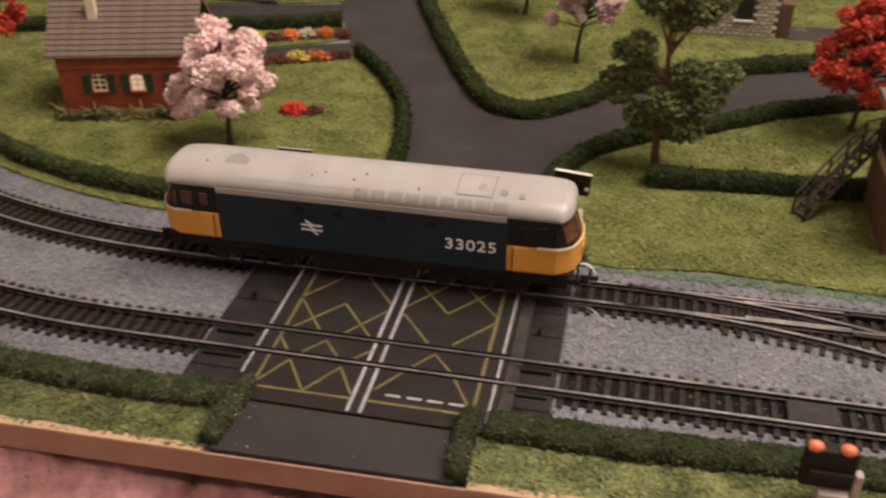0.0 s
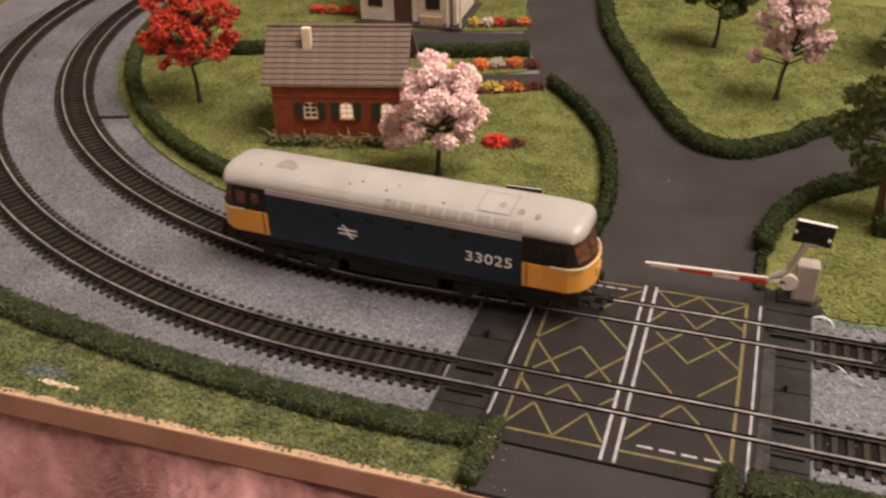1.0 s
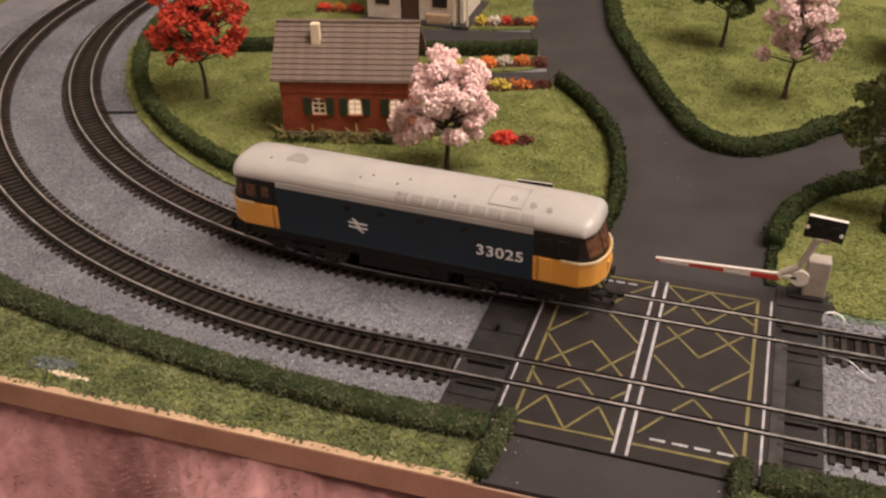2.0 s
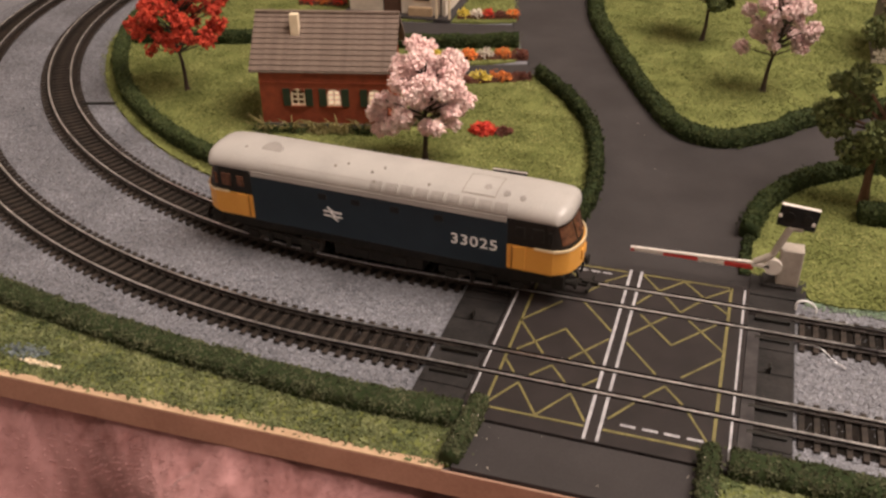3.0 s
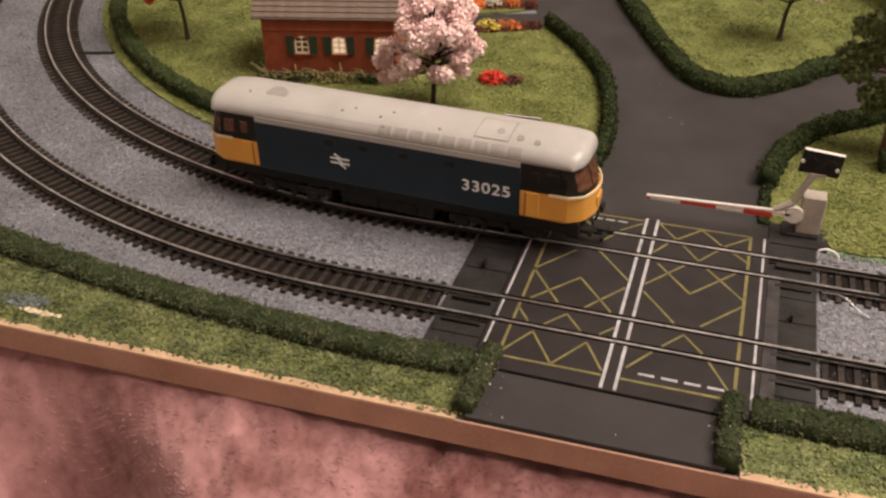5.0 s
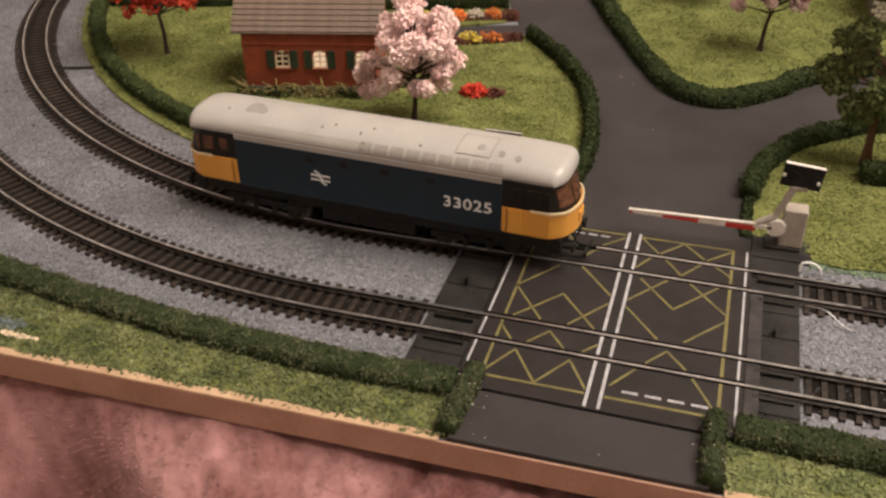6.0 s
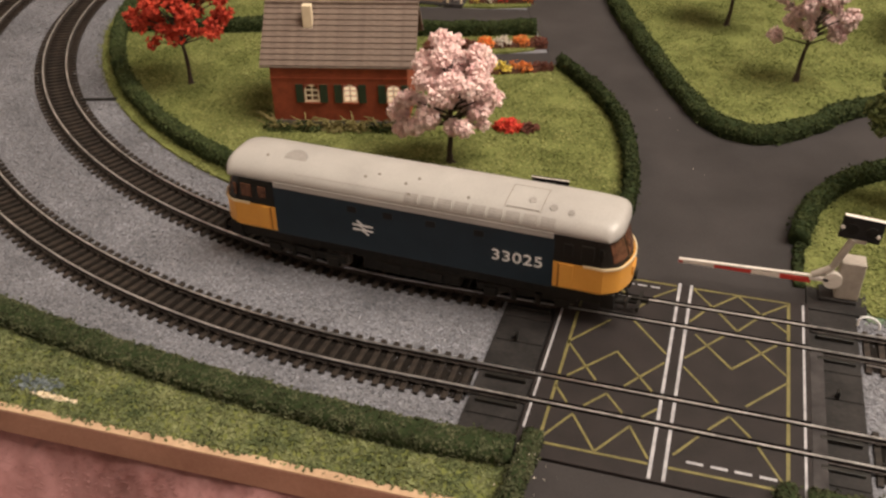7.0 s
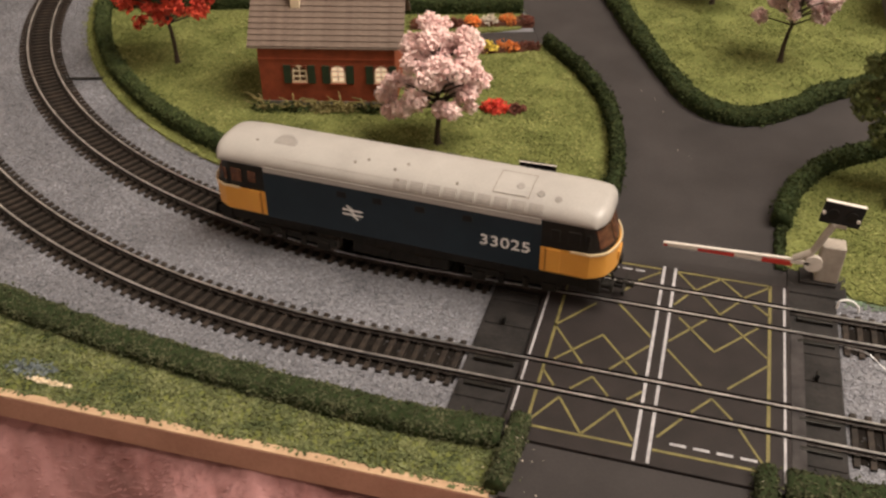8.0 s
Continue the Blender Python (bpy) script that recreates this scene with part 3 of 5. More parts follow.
def track_path(r, y, right):
    return [(x, y) for x in np.linspace(right, CX + 0.005, 60)] + arc(r, 0, math.degrees(math.acos((CY - 0.795) / r)), 1.2)


outer_line, inner_line = track_path(R_OUT, 0.0, 0.62), track_path(R_IN, 0.067, 0.62)
outer = thing("railway_track", "outer model railway track with dark sleepers and steel rails", "track", "model tracks")
inner = thing("railway_track", "inner model railway track with dark sleepers and steel rails", "track", "model tracks")
for line, ob in ((outer_line, outer), (inner_line, inner)):
    for name, keep in (("underlay", lambda x: x < -0.037), ("underlay", lambda x: x > 0.125)):
        bed = [p for p in line if keep(p[0])]
        part(name, sweep(bed, [(-0.0128, -0.0050), (0.0128, -0.0050), (0.0124, -0.0040), (-0.0124, -0.0040)]), M_UNDERLAY, ob, "dark brown strip under the sleepers")
    for d in (-0.00825, 0.00825):
        rail(offset_path(line, d), ob)


# the crossover leaves the inner track and swings towards the outer one
def crossover_path():
    r, x0, y0 = 0.438, 0.150, 0.067
    first = [(x0 + r * math.sin(a), y0 - r * (1 - math.cos(a))) for a in np.radians(np.linspace(0, 22.5, 24))]
    ex, ey = first[-1]
    second = [(2 * ex - x, 2 * ey - y) for x, y in first[::-1]]
    return first + second[1:]


cross_line = crossover_path()
turnout = thing("turnout", "crossover points with polished blades and black frog", "turnout")
for d in (-0.00825, 0.00825):
    rail(offset_path(cross_line, d), turnout, "polished curved rail")
for x0, x1, y in ((0.205, 0.250, 0.0728), (0.205, 0.252, 0.0605)):
    rail([(x, y) for x in np.linspace(x0, x1, 8)], turnout, "short bright check rail", "check_rail")
part("frog", boxes((0.252, 0.275, 0.0565, 0.0612, -0.0028, -0.0004), bevel=0.0003), M_BLACK, turnout, "black plastic frog")
part("frog", boxes((0.253, 0.285, 0.0722, 0.0740, -0.0028, -0.0003), bevel=0.0003), M_BLACK, turnout, "black plastic check block")
part("tie_bar", boxes((0.1505, 0.1530, 0.052, 0.081, -0.0044, -0.0032)), M_BLACK, turnout, "black plastic tie bar")
bm = bmesh.new()
for a, b in zip(smooth_path([(0.126, 0.056, -0.002), (0.134, 0.051, 0.001), (0.141, 0.047, -0.002), (0.146, 0.044, -0.003)], 0.002)[:-1], smooth_path([(0.126, 0.056, -0.002), (0.134, 0.051, 0.001), (0.141, 0.047, -0.002), (0.146, 0.044, -0.003)], 0.002)[1:]):
    rod(bm, a, b, 0.0003, seg=6)
tagged(part("spring_wire", bm, M_RAILTOP), "bent shiny spring wire beside the points", "wire")
bm = bmesh.new()
loop = smooth_path([(0.124, 0.0855, -0.003), (0.1245, 0.086, 0.001), (0.129, 0.0865, 0.0018), (0.133, 0.086, -0.0005), (0.1335, 0.0855, -0.0035)], 0.0012)
for a, b in zip(loop, loop[1:]):
    rod(bm, a, b, 0.0006, seg=8)
tagged(part("white_wire", bm, M_WHITE), "loop of white insulated wire by the track", "wire")
part("uncoupling_ramp", boxes((0.2185, 0.2385, -0.0062, 0.0062, -0.0029, -0.0006), bevel=0.0005), M_GREY, outer, "grey plastic plate between the rails")
bm = bmesh.new()
rod(bm, (-0.388, 0.2035, GROUND + 0.001), (-0.356, 0.2135, GROUND + 0.001), 0.0012, seg=8)
tagged(part("black_cable", bm, M_BLACK), "short black cable lying across the ballast", "cable")

# ---------------------------------------------------------------- level crossing
crossing = thing("level_crossing", "double track level crossing with yellow box markings", "level crossing")
part("base", boxes((-0.0360, 0.1240, -0.0345, 0.0925, -0.0060, -0.0030), bevel=0.0004), M_BASE, crossing, "dark grey moulded base")
# Dark slab covering the ground where the right barrier stands.
part("base", boxes((0.1015, 0.1290, 0.0929, 0.1125, -0.0060, -0.0026), bevel=0.0004), M_BASE, crossing, "dark slab under the barrier")
part("border", boxes((0.1022, 0.1080, -0.034, 0.0585, -0.0032, -0.0012), bevel=0.0003), M_GREY, crossing, "worn grey edge strip")
for x0, x1 in ((-0.0345, -0.0125), (0.1035, 0.1235)):
    for y in (-0.0135, 0.0030, 0.0535, 0.0700):
        part("check_block", boxes((x0 + 0.002, x1 - 0.002, y, y + 0.0022, -0.0032, -0.0010), bevel=0.0002), M_BLACK, crossing)
    for y in (-0.020, 0.0120, 0.0300, 0.0480):
        part("raised_plate", boxes((x0, x1, y, y + 0.0100, -0.0032, -0.0024), bevel=0.0003), M_BASE, crossing)
part("lug", boxes((0.1126, 0.1138, 0.0300, 0.0330, -0.0030, 0.0012), bevel=0.0002), M_BLACK, crossing)
part("lug", boxes((-0.0260, -0.0248, 0.0300, 0.0330, -0.0030, 0.0012), bevel=0.0002), M_BLACK, crossing)
PANELS = [(-0.0395, -0.0103), (-0.0063, 0.0063), (0.0103, 0.0567), (0.0607, 0.0733), (0.0773, 0.0925)]
for y0, y1 in PANELS:
    part("road_panel", boxes((-0.0110, 0.1020, y0, y1, -0.0030, 0.0), bevel=0.0003), M_CROSSING, crossing)


def stripe(a, b, width, mat, name, lift=0.0002):
    """A painted line from a to b, cut where the rails run."""
    a, b = Vector((*a, 0)), Vector((*b, 0))
    for y0, y1 in PANELS:
        p, q = (a, b) if a.y <= b.y else (b, a)
        lo, hi = max(p.y, y0 + 0.0003), min(q.y, y1 - 0.0003)
        if hi - lo < 0.0004 and q.y - p.y > 0.001 or hi < lo:
            continue
        cut = lambda y: p.lerp(q, (y - p.y) / (q.y - p.y)) if q.y - p.y > 1e-6 else p
        u, v = (cut(lo), cut(hi)) if q.y - p.y > 0.001 else (p, q)
        length, turn = (v - u).length, math.atan2(v.y - u.y, v.x - u.x)
        bm = box(bmesh.new(), -0.0002, length + 0.0002, -width / 2, width / 2, -0.0006, lift, m=Matrix.Translation(u) @ Matrix.Rotation(turn, 4, "Z"))
        part(name, bm, mat, crossing)


def mm(*pts):
    return [(x / 1000, y / 1000) for x, y in pts]


def zigzag(pts, width=0.00100):
    for a, b in zip(pts, pts[1:]):
        stripe(a, b, width, M_YELLOW_LINE, "yellow_line")


for x, w, y0, y1 in ((-0.0090, 0.0009, -0.025, 0.0915), (0.0425, 0.00135, -0.0386, 0.0922), (0.0480, 0.00135, -0.0386, 0.0922), (0.0995, 0.0010, -0.034, 0.0900)):
    stripe((x, y0), (x, y1), w, M_WHITE_LINE, "white_line")
zigzag(mm((-1.5, -31.5), (-1.5, 90)), 0.0012)
zigzag(mm((93.0, -31.0), (93.0, 90)), 0.0014)
zigzag(mm((-1.5, -31.5), (41.2, -31.3)), 0.0012)
zigzag(mm((49.3, -31.2), (93.0, -31.0)), 0.0013)
zigzag(mm((-1.5, 89.8), (41.2, 89.8)))
zigzag(mm((49.3, 89.8), (93.0, 89.8)))
for row in ([(14.0, 54.2), (-1.8, 33.3), (14.3, 10.9)], [(0.0, 8), (20.4, 32.3), (39.2, 9.1)], [(25.8, 9.6), (41.2, 30.3)], [(24.4, 57.0), (41.2, 36.8)],
            [(-1.5, 3), (5.3, -6.5)], [(11.8, -6.5), (20.1, 3.7), (28.4, -6.6)], [(35.7, -6.5), (41.4, 0.1)],
            [(-1.1, -29.0), (8.6, -12.2), (20.5, -30.7), (32.0, -12.9), (41.0, -28.5)], [(24.4, 66.0), (28.9, 73)], [(30.9, 77.2), (41, 87)], [(6.0, 89), (18, 77)]):
    zigzag(mm(*row))
for row in ([(49.4, 89.2), (58.7, 77), (69.8, 89.5), (80.0, 78)], [(81.4, 77.6), (92.8, 88.7)], [(62.3, 73.0), (70.7, 61.5), (78.6, 73.0)], [(49.5, 63.0), (55.1, 72.5)], [(85.6, 73.2), (93.0, 66.1)],
            [(49.4, 36.0), (64.8, 56.0)], [(52.8, 54), (69.5, 34.1), (87.9, 56.2)], [(75.2, 56), (92.0, 36.3)], [(92.3, 31.1), (76.4, 12.0)], [(49.6, 30), (65.1, 11)],
            [(62.3, -6.2), (70.1, 4.0), (78.6, -5.9)], [(50.3, -23.8), (58.9, -11.1)], [(81.7, -10.6), (92.8, -30)]):
    zigzag(mm(*row))
for x in (0.0557, 0.0648, 0.0738, 0.0829):
    stripe((x, -0.0262), (x + 0.006, -0.0262), 0.0013, M_WHITE_LINE, "white_dash")
for x in (0.0166, 0.0228, 0.0290):
    stripe((x, 0.0858), (x + 0.0042, 0.0858), 0.0010, M_WHITE_LINE, "white_dash")


# ---------------------------------------------------------------- locomotive
SIDE, HALF, WAIST, EAVE, TOP = 0.0992, 0.0178, 0.0320, 0.0462, 0.0549


def end_ring(x0, z, half, side, bulge, sign, n=40):
    """An open outline at one height: along one side, round the cab front and back along the other side."""
    pts = [(x0, -half)]
    r = 0.0045
    for k in range(n + 1):
        y = -half + 2 * half * k / n
        u = abs(y) / half
        x = side - r * max(0, (u - 0.72) / 0.28) ** 2 * 0.9 + bulge * (1 - u**2)
        pts.append((x, y))
    pts.append((x0, half))
    return [(sign * x, y, z) for x, y in pts]


def cab_shell(levels, sign):
    """Outlines stacked into a closed shell. levels: height, start, half width, side length, bulge."""
    bm = bmesh.new()
    rings = [[bm.verts.new(p) for p in end_ring(x0, z, half, side, bulge, sign)] for z, x0, half, side, bulge in levels]
    n = len(rings[0])
    for a, b in zip(rings, rings[1:]):
        for k in range(n):
            bm.faces.new((a[k], a[(k + 1) % n], b[(k + 1) % n], b[k]))
    bm.faces.new(rings[0]), bm.faces.new(rings[-1])
    return bm


def roof_end(f):
    """How far the roof reaches at f: short at the eaves, furthest at the ridge."""
    return 0.0968 + 0.0050 * (1 - abs(math.sin(f * math.pi / 2)) ** 3)


def roof_at(u, f, lift=0.0, sink=1.0):
    """A place on the roof: u from -1 to 1 along it, f from -1 (near eave) over 0 (ridge) to 1 (far eave)."""
    a = f * math.pi / 2
    drop = 1 - 0.24 * max(0.0, (abs(u) - 0.80) / 0.20) ** 2.3
    h = (TOP - EAVE) * drop * sink + lift
    return Vector((u * roof_end(f), (HALF + lift) * math.copysign(abs(math.sin(a)) ** 0.80, f), EAVE + h * abs(math.cos(a)) ** 0.80))


def roof_point(x, f, lift=0.0):
    return roof_at(x / roof_end(f), f, lift)


def roof_shell():
    half = [(u, 1.0) for u in np.linspace(0, 0.78, 12)] + [(u, 1.0) for u in np.linspace(0.80, 0.955, 12)]
    half += [(0.965, 0.985), (0.974, 0.95), (0.982, 0.89), (0.989, 0.79), (0.995, 0.64), (0.999, 0.42), (1.0, 0.22), (1.0, 0.02)]
    bm, rings = bmesh.new(), []
    for u, sink in [(-u, k) for u, k in half[:0:-1]] + half:
        rings.append([bm.verts.new(roof_at(u, f, 0.0, sink)) for f in np.linspace(-1, 1, 29)])
    for a, b in zip(rings, rings[1:]):
        for k in range(28):
            bm.faces.new((a[k], a[k + 1], b[k + 1], b[k]))
        bm.faces.new((a[28], a[0], b[0], b[28]))
    bm.faces.new(rings[0]), bm.faces.new(rings[-1])
    return bm


def roof_patch(x0, x1, f0, f1, lift=0.0002, nx=4, nf=5):
    """A thin plate that follows the roof."""
    bm = bmesh.new()
    top = [[bm.verts.new(roof_point(x, f, lift)) for f in np.linspace(f0, f1, nf)] for x in np.linspace(x0, x1, nx)]
    low = [[bm.verts.new(roof_point(x, f, -0.0004)) for f in np.linspace(f0, f1, nf)] for x in np.linspace(x0, x1, nx)]
    for g in (top, low):
        for a, b in zip(g, g[1:]):
            for k in range(nf - 1):
                bm.faces.new((a[k], a[k + 1], b[k + 1], b[k]))
    rim_t = [r[0] for r in top] + top[-1][1:] + [r[-1] for r in top[-2::-1]] + top[0][-2:0:-1]
    rim_l = [r[0] for r in low] + low[-1][1:] + [r[-1] for r in low[-2::-1]] + low[0][-2:0:-1]
    for k in range(len(rim_t)):
        j = (k + 1) % len(rim_t)
        bm.faces.new((rim_t[k], rim_t[j], rim_l[j], rim_l[k]))
    return bm


def roof_disc(x, f, r, lift, seg=14):
    p = roof_point(x, f)
    n = (roof_point(x, f, 0.001) - p).normalized()
    bm = bmesh.new()
    return rod(bm, p - n * 0.0006, p + n * lift, r, r * 0.92, seg)


def text_mesh(words, height):
    curve = bpy.data.curves.new("lettering", "FONT")
    curve.body, curve.size, curve.extrude, curve.offset = words, height / 0.70, 0.00012, 0.00008
    curve.space_character = 1.08
    ob = new("lettering", curve)
    bpy.context.view_layer.update()
    me = bpy.data.meshes.new_from_object(ob.evaluated_get(bpy.context.evaluated_depsgraph_get()))
    bpy.data.objects.remove(ob)
    return me


def locomotive():
    loco = thing("locomotive", "blue and yellow model diesel locomotive with grey roof", "locomotive")
    loco.scale = (0.982, 1, 1)
    bm = boxes((-0.0722, 0.0722, -HALF, HALF, 0.0172, EAVE), bevel=0.0004)
    part("body", bm, M_BLUE, loco, "dark blue body side")
    part("roof", roof_shell(), M_ROOF, loco, "pale grey rounded roof", smooth=True)
    part("cantrail", boxes((-0.0716, 0.0716, -HALF - 0.00025, HALF + 0.00025, 0.0436, 0.0466), bevel=0.0002), M_ROOF, loco, "pale grey lower roof edge")
    for s in (-1, 1):
        part("cab_front", cab_shell([(0.0178, 0.0720, 0.0172, SIDE - 0.001, 0.0060), (0.0190, 0.0720, HALF + 0.0001, SIDE, 0.0071), (0.0310, 0.0720, HALF + 0.0001, SIDE, 0.0071), (WAIST, 0.0720, HALF + 0.0001, SIDE - 0.0003, 0.0068)], s),
             M_ORANGE, loco, "warm yellow cab end", smooth=False)
        band = part("cab_window_band", cab_shell([(WAIST, 0.0720, HALF, SIDE - 0.0006, 0.0066), (EAVE + 0.0006, 0.0720, HALF - 0.0002, SIDE - 0.0040, 0.0052)], s), M_BLACK, loco, "black window surround")
        # stripe round the nose
        bm, rows = bmesh.new(), []
        for z in (WAIST - 0.0006, WAIST + 0.0006):
            for grow in (0.0, 0.0005):
                rows.append([bm.verts.new(p) for p in end_ring(0.0860, z, HALF + 0.0001 + grow, SIDE + grow, 0.0069, s)])
        a, b, c, d = rows
        for k in range(len(a) - 1):
            for u, v in ((b, d), (a, b), (c, d)):
                bm.faces.new((u[k], u[k + 1], v[k + 1], v[k]))
        part("nose_stripe", bm, M_IVORY, loco, "ivory stripe round the nose")
        # windscreens, leaning back
        for y0, y1 in ((-0.0150, -0.0062), (-0.0050, 0.0050), (0.0062, 0.0150)):
            bm, sheets = bmesh.new(), []
            for lift in (0.0004, -0.0006):
                rows = []
                for z in (0.0344, 0.0440):
                    f = (z - WAIST) / (EAVE - WAIST)
                    row = []
                    for y in np.linspace(y0, y1, 7):
                        u = abs(y) / HALF
                        x = SIDE - 0.0006 - 0.0034 * f + (0.0066 - 0.0014 * f) * (1 - u**2) - 0.0040 * max(0, (u - 0.72) / 0.28) ** 2
                        row.append(bm.verts.new((s * (x + lift), y, z)))
                    rows.append(row)
                sheets.append(rows)
                for k in range(6):
                    bm.faces.new((rows[0][k], rows[0][k + 1], rows[1][k + 1], rows[1][k]))
            rims = [r[0] + r[1][::-1] for r in sheets]
            for k in range(14):
                j = (k + 1) % 14
                bm.faces.new((rims[0][k], rims[0][j], rims[1][j], rims[1][k]))
            part("windscreen", bm, M_SEAT, band, "brownish glossy windscreen")
        for y in (-1, 1):
            # Lit interior is coloured into the left cab's panes; the right cab's stay black.
            x0, x1 = sorted((s * 0.0845, s * 0.0905))
            part("side_window", boxes((x0, x1, y * HALF - 0.0004, y * HALF + 0.0004, 0.0355, 0.0428), bevel=0.0003), M_SEAT if s < 0 else M_BLACK, band, "cab side window, brown where lit inside")
            x0, x1 = sorted((s * 0.0930, s * 0.0950))
            part("side_window", boxes((x0, x1, y * HALF - 0.0004, y * HALF + 0.0003, 0.0358, 0.0424), bevel=0.0003), M_SEAT if s < 0 else M_BLACK, band, "narrow cab quarter light")
            x0, x1 = sorted((s * 0.0765, s * 0.0808))
            part("side_window", boxes((x0, x1, y * HALF - 0.0004, y * HALF + 0.0004, 0.0362, 0.0424), bevel=0.0003), M_SEAT if s < 0 else M_BLACK, band, "dark cab door window")
            x0, x1 = sorted((s * 0.0752, s * 0.0815))
            part("cab_door", boxes((x0, x1, y * HALF - 0.0006, y * HALF + 0.0005, 0.0188, 0.0316), bevel=0.0002), M_ORANGE, loco)
            # Shade in the door seam is painted on as a darker orange bar.
            xs = s * 0.0745
            part("door_seam", boxes((xs - 0.0002, xs + 0.0002, y * (HALF + 0.0004) - 0.0003, y * (HALF + 0.0004) + 0.0003, 0.0190, 0.0314)), M_DOORLINE, loco)
            bm = bmesh.new()
            rod(bm, (s * 0.0955, y * 0.0118, 0.0128), (s * 0.1060, y * 0.0118, 0.0128), 0.0016, seg=10)
            rod(bm, (s * 0.1055, y * 0.0118, 0.0128), (s * 0.1067, y * 0.0118, 0.0128), 0.0028, seg=14)
            part("buffer", bm, M_UNDER, loco, "black round buffer")
            bm = bmesh.new()
            hose = smooth_path([(s * 0.1000, y * 0.005, 0.0165), (s * 0.1048, y * 0.0052, 0.0155), (s * 0.1052, y * 0.0055, 0.0120), (s * 0.1040, y * 0.0058, 0.0085)], 0.0016)
            for a, b in zip(hose, hose[1:]):
                rod(bm, a, b, 0.0006, seg=6)
            part("brake_hose", bm, M_UNDER, loco, "black hanging hose")
        x0, x1 = sorted((s * 0.0945, s * 0.1010))
        part("buffer_beam", boxes((x0, x1, -0.0160, 0.0160, 0.0098, 0.0180), bevel=0.0005), M_UNDER, loco, "black buffer beam")
        bm = bmesh.new()
        x0, x1 = sorted((s * 0.092, s * 0.1100))
        box(bm, x0, x1, -0.0018, 0.0018, 0.0052, 0.0066)
        x0, x1 = sorted((s * 0.1100, s * 0.1114))
        box(bm, x0, x1, -0.0075, 0.0075, 0.0052, 0.0074)
        x0, x1 = sorted((s * 0.1065, s * 0.1150))
        box(bm, x0, x1, -0.0008, 0.0008, 0.0060, 0.0080)
        part("coupling", bm, M_UNDER, loco, "black tension lock coupling")
        part("lamp_code_box", boxes(*[tuple(sorted((s * 0.1055, s * 0.1067))) + (-0.004, 0.004, 0.0225, 0.0275)], bevel=0.0003), M_ORANGE, loco)
        part("roof_horn", boxes(tuple(sorted((s * 0.0925, s * 0.0965))) + (-0.0030, 0.0030, 0.0510, 0.0535), bevel=0.0005), M_PANEL, loco)
    # roof details
    for k in range(9):
        x = -0.0015 + k * 0.0083
        for f in (-1, 1):
            part("roof_grille", roof_patch(x, x + 0.0068, f * 0.90, f * 0.58), M_PANEL, loco, "slightly darker louvre panel")
    for x0, x1, f0, f1 in ((0.0465, 0.0640, -0.475, -0.455), (0.0465, 0.0640, 0.10, 0.12), (0.0465, 0.0469, -0.46, 0.11), (0.0636, 0.0640, -0.46, 0.11)):
        part("hatch_seam", roof_patch(x0, x1, f0, f1, 0.0001), M_SEAM, loco, "thin dark hatch outline")
    part("hatch_cover", roof_patch(0.0474, 0.0631, -0.44, 0.09, 0.00025), M_ROOF, loco)
    for x, f, r in ((0.0585, -0.20, 0.0020), (0.0690, -0.30, 0.0018), (0.0775, -0.36, 0.0016)):
        part("roof_vent", roof_disc(x, f, r, 0.0007), M_PANEL, loco, "small round roof vent")
    part("fan_grille", roof_disc(-0.0640, -0.18, 0.0065, 0.0002, 24), M_PANEL, loco, "faint round fan panel")
    for x, f in ((-0.0240, -0.33), (-0.0180, -0.20), (-0.0030, -0.34), (0.0020, -0.14), (0.0005, -0.62), (0.0290, -0.42), (-0.0790, -0.20)):
        part("roof_bolt", roof_disc(x, f, 0.0008, 0.0004, 8), M_SEAM, loco, "small dark roof fitting")
    for x0, x1, f in ((-0.060, 0.000, -0.64), (-0.072, 0.072, 0.45)):
        part("roof_seam", roof_patch(x0, x1, f, f + 0.012, 0.00012, 12, 2), M_PANEL, loco)
    for x in (-0.029, -0.010, 0.012, 0.036):
        for y in (-1, 1):
            part("side_vent", boxes((x - 0.0025, x + 0.0025, y * HALF - 0.0003, y * HALF + 0.0003, 0.0375, 0.0408), bevel=0.0002), M_BLACK, loco, "small dark square body vent")
    # markings on both sides
    digits = text_mesh("33025", 0.0056)
    for v in digits.vertices:
        v.co.x *= 1.19
    digits.materials.clear()
    digits.materials.append(M_WHITE)
    wide = max(v.co.x for v in digits.vertices)
    for y, turn in ((-1, 0), (1, 180)):
        share("number", digits, pose((0.0545 if y < 0 else -0.0545) - (wide / 2 if y < 0 else -wide / 2), y * (HALF + 0.0001), 0.0268, 90, 0, turn), loco)
        bm = bmesh.new()
        cx = 0.0236 * y
        for dz in (-0.00125, 0.00125):
            box(bm, cx - 0.0054, cx + 0.0054, y * HALF - 0.0002, y * HALF + 0.0002, 0.0298 + dz - 0.00045, 0.0298 + dz + 0.00045)
        for ex, ez, long in ((0.0, 0.0, 0.0024), (-0.0012 * -y, 0.0024, 0.0022), (0.0012 * -y, -0.0024, 0.0022)):
            tilt = Matrix.Translation((cx + ex, y * HALF, 0.0298 + ez)) @ Matrix.Rotation(radians(34 * -y), 4, "Y")
            box(bm, -long, long, -0.00025, 0.00025, -0.00042, 0.00042, m=tilt)
        part("emblem", bm, M_WHITE, loco, "white crossed bar emblem")
    # underframe
    part("underframe", boxes((-0.0945, 0.0945, -0.0150, 0.0150, 0.0110, 0.0174)), M_UNDER, loco, "black underframe")
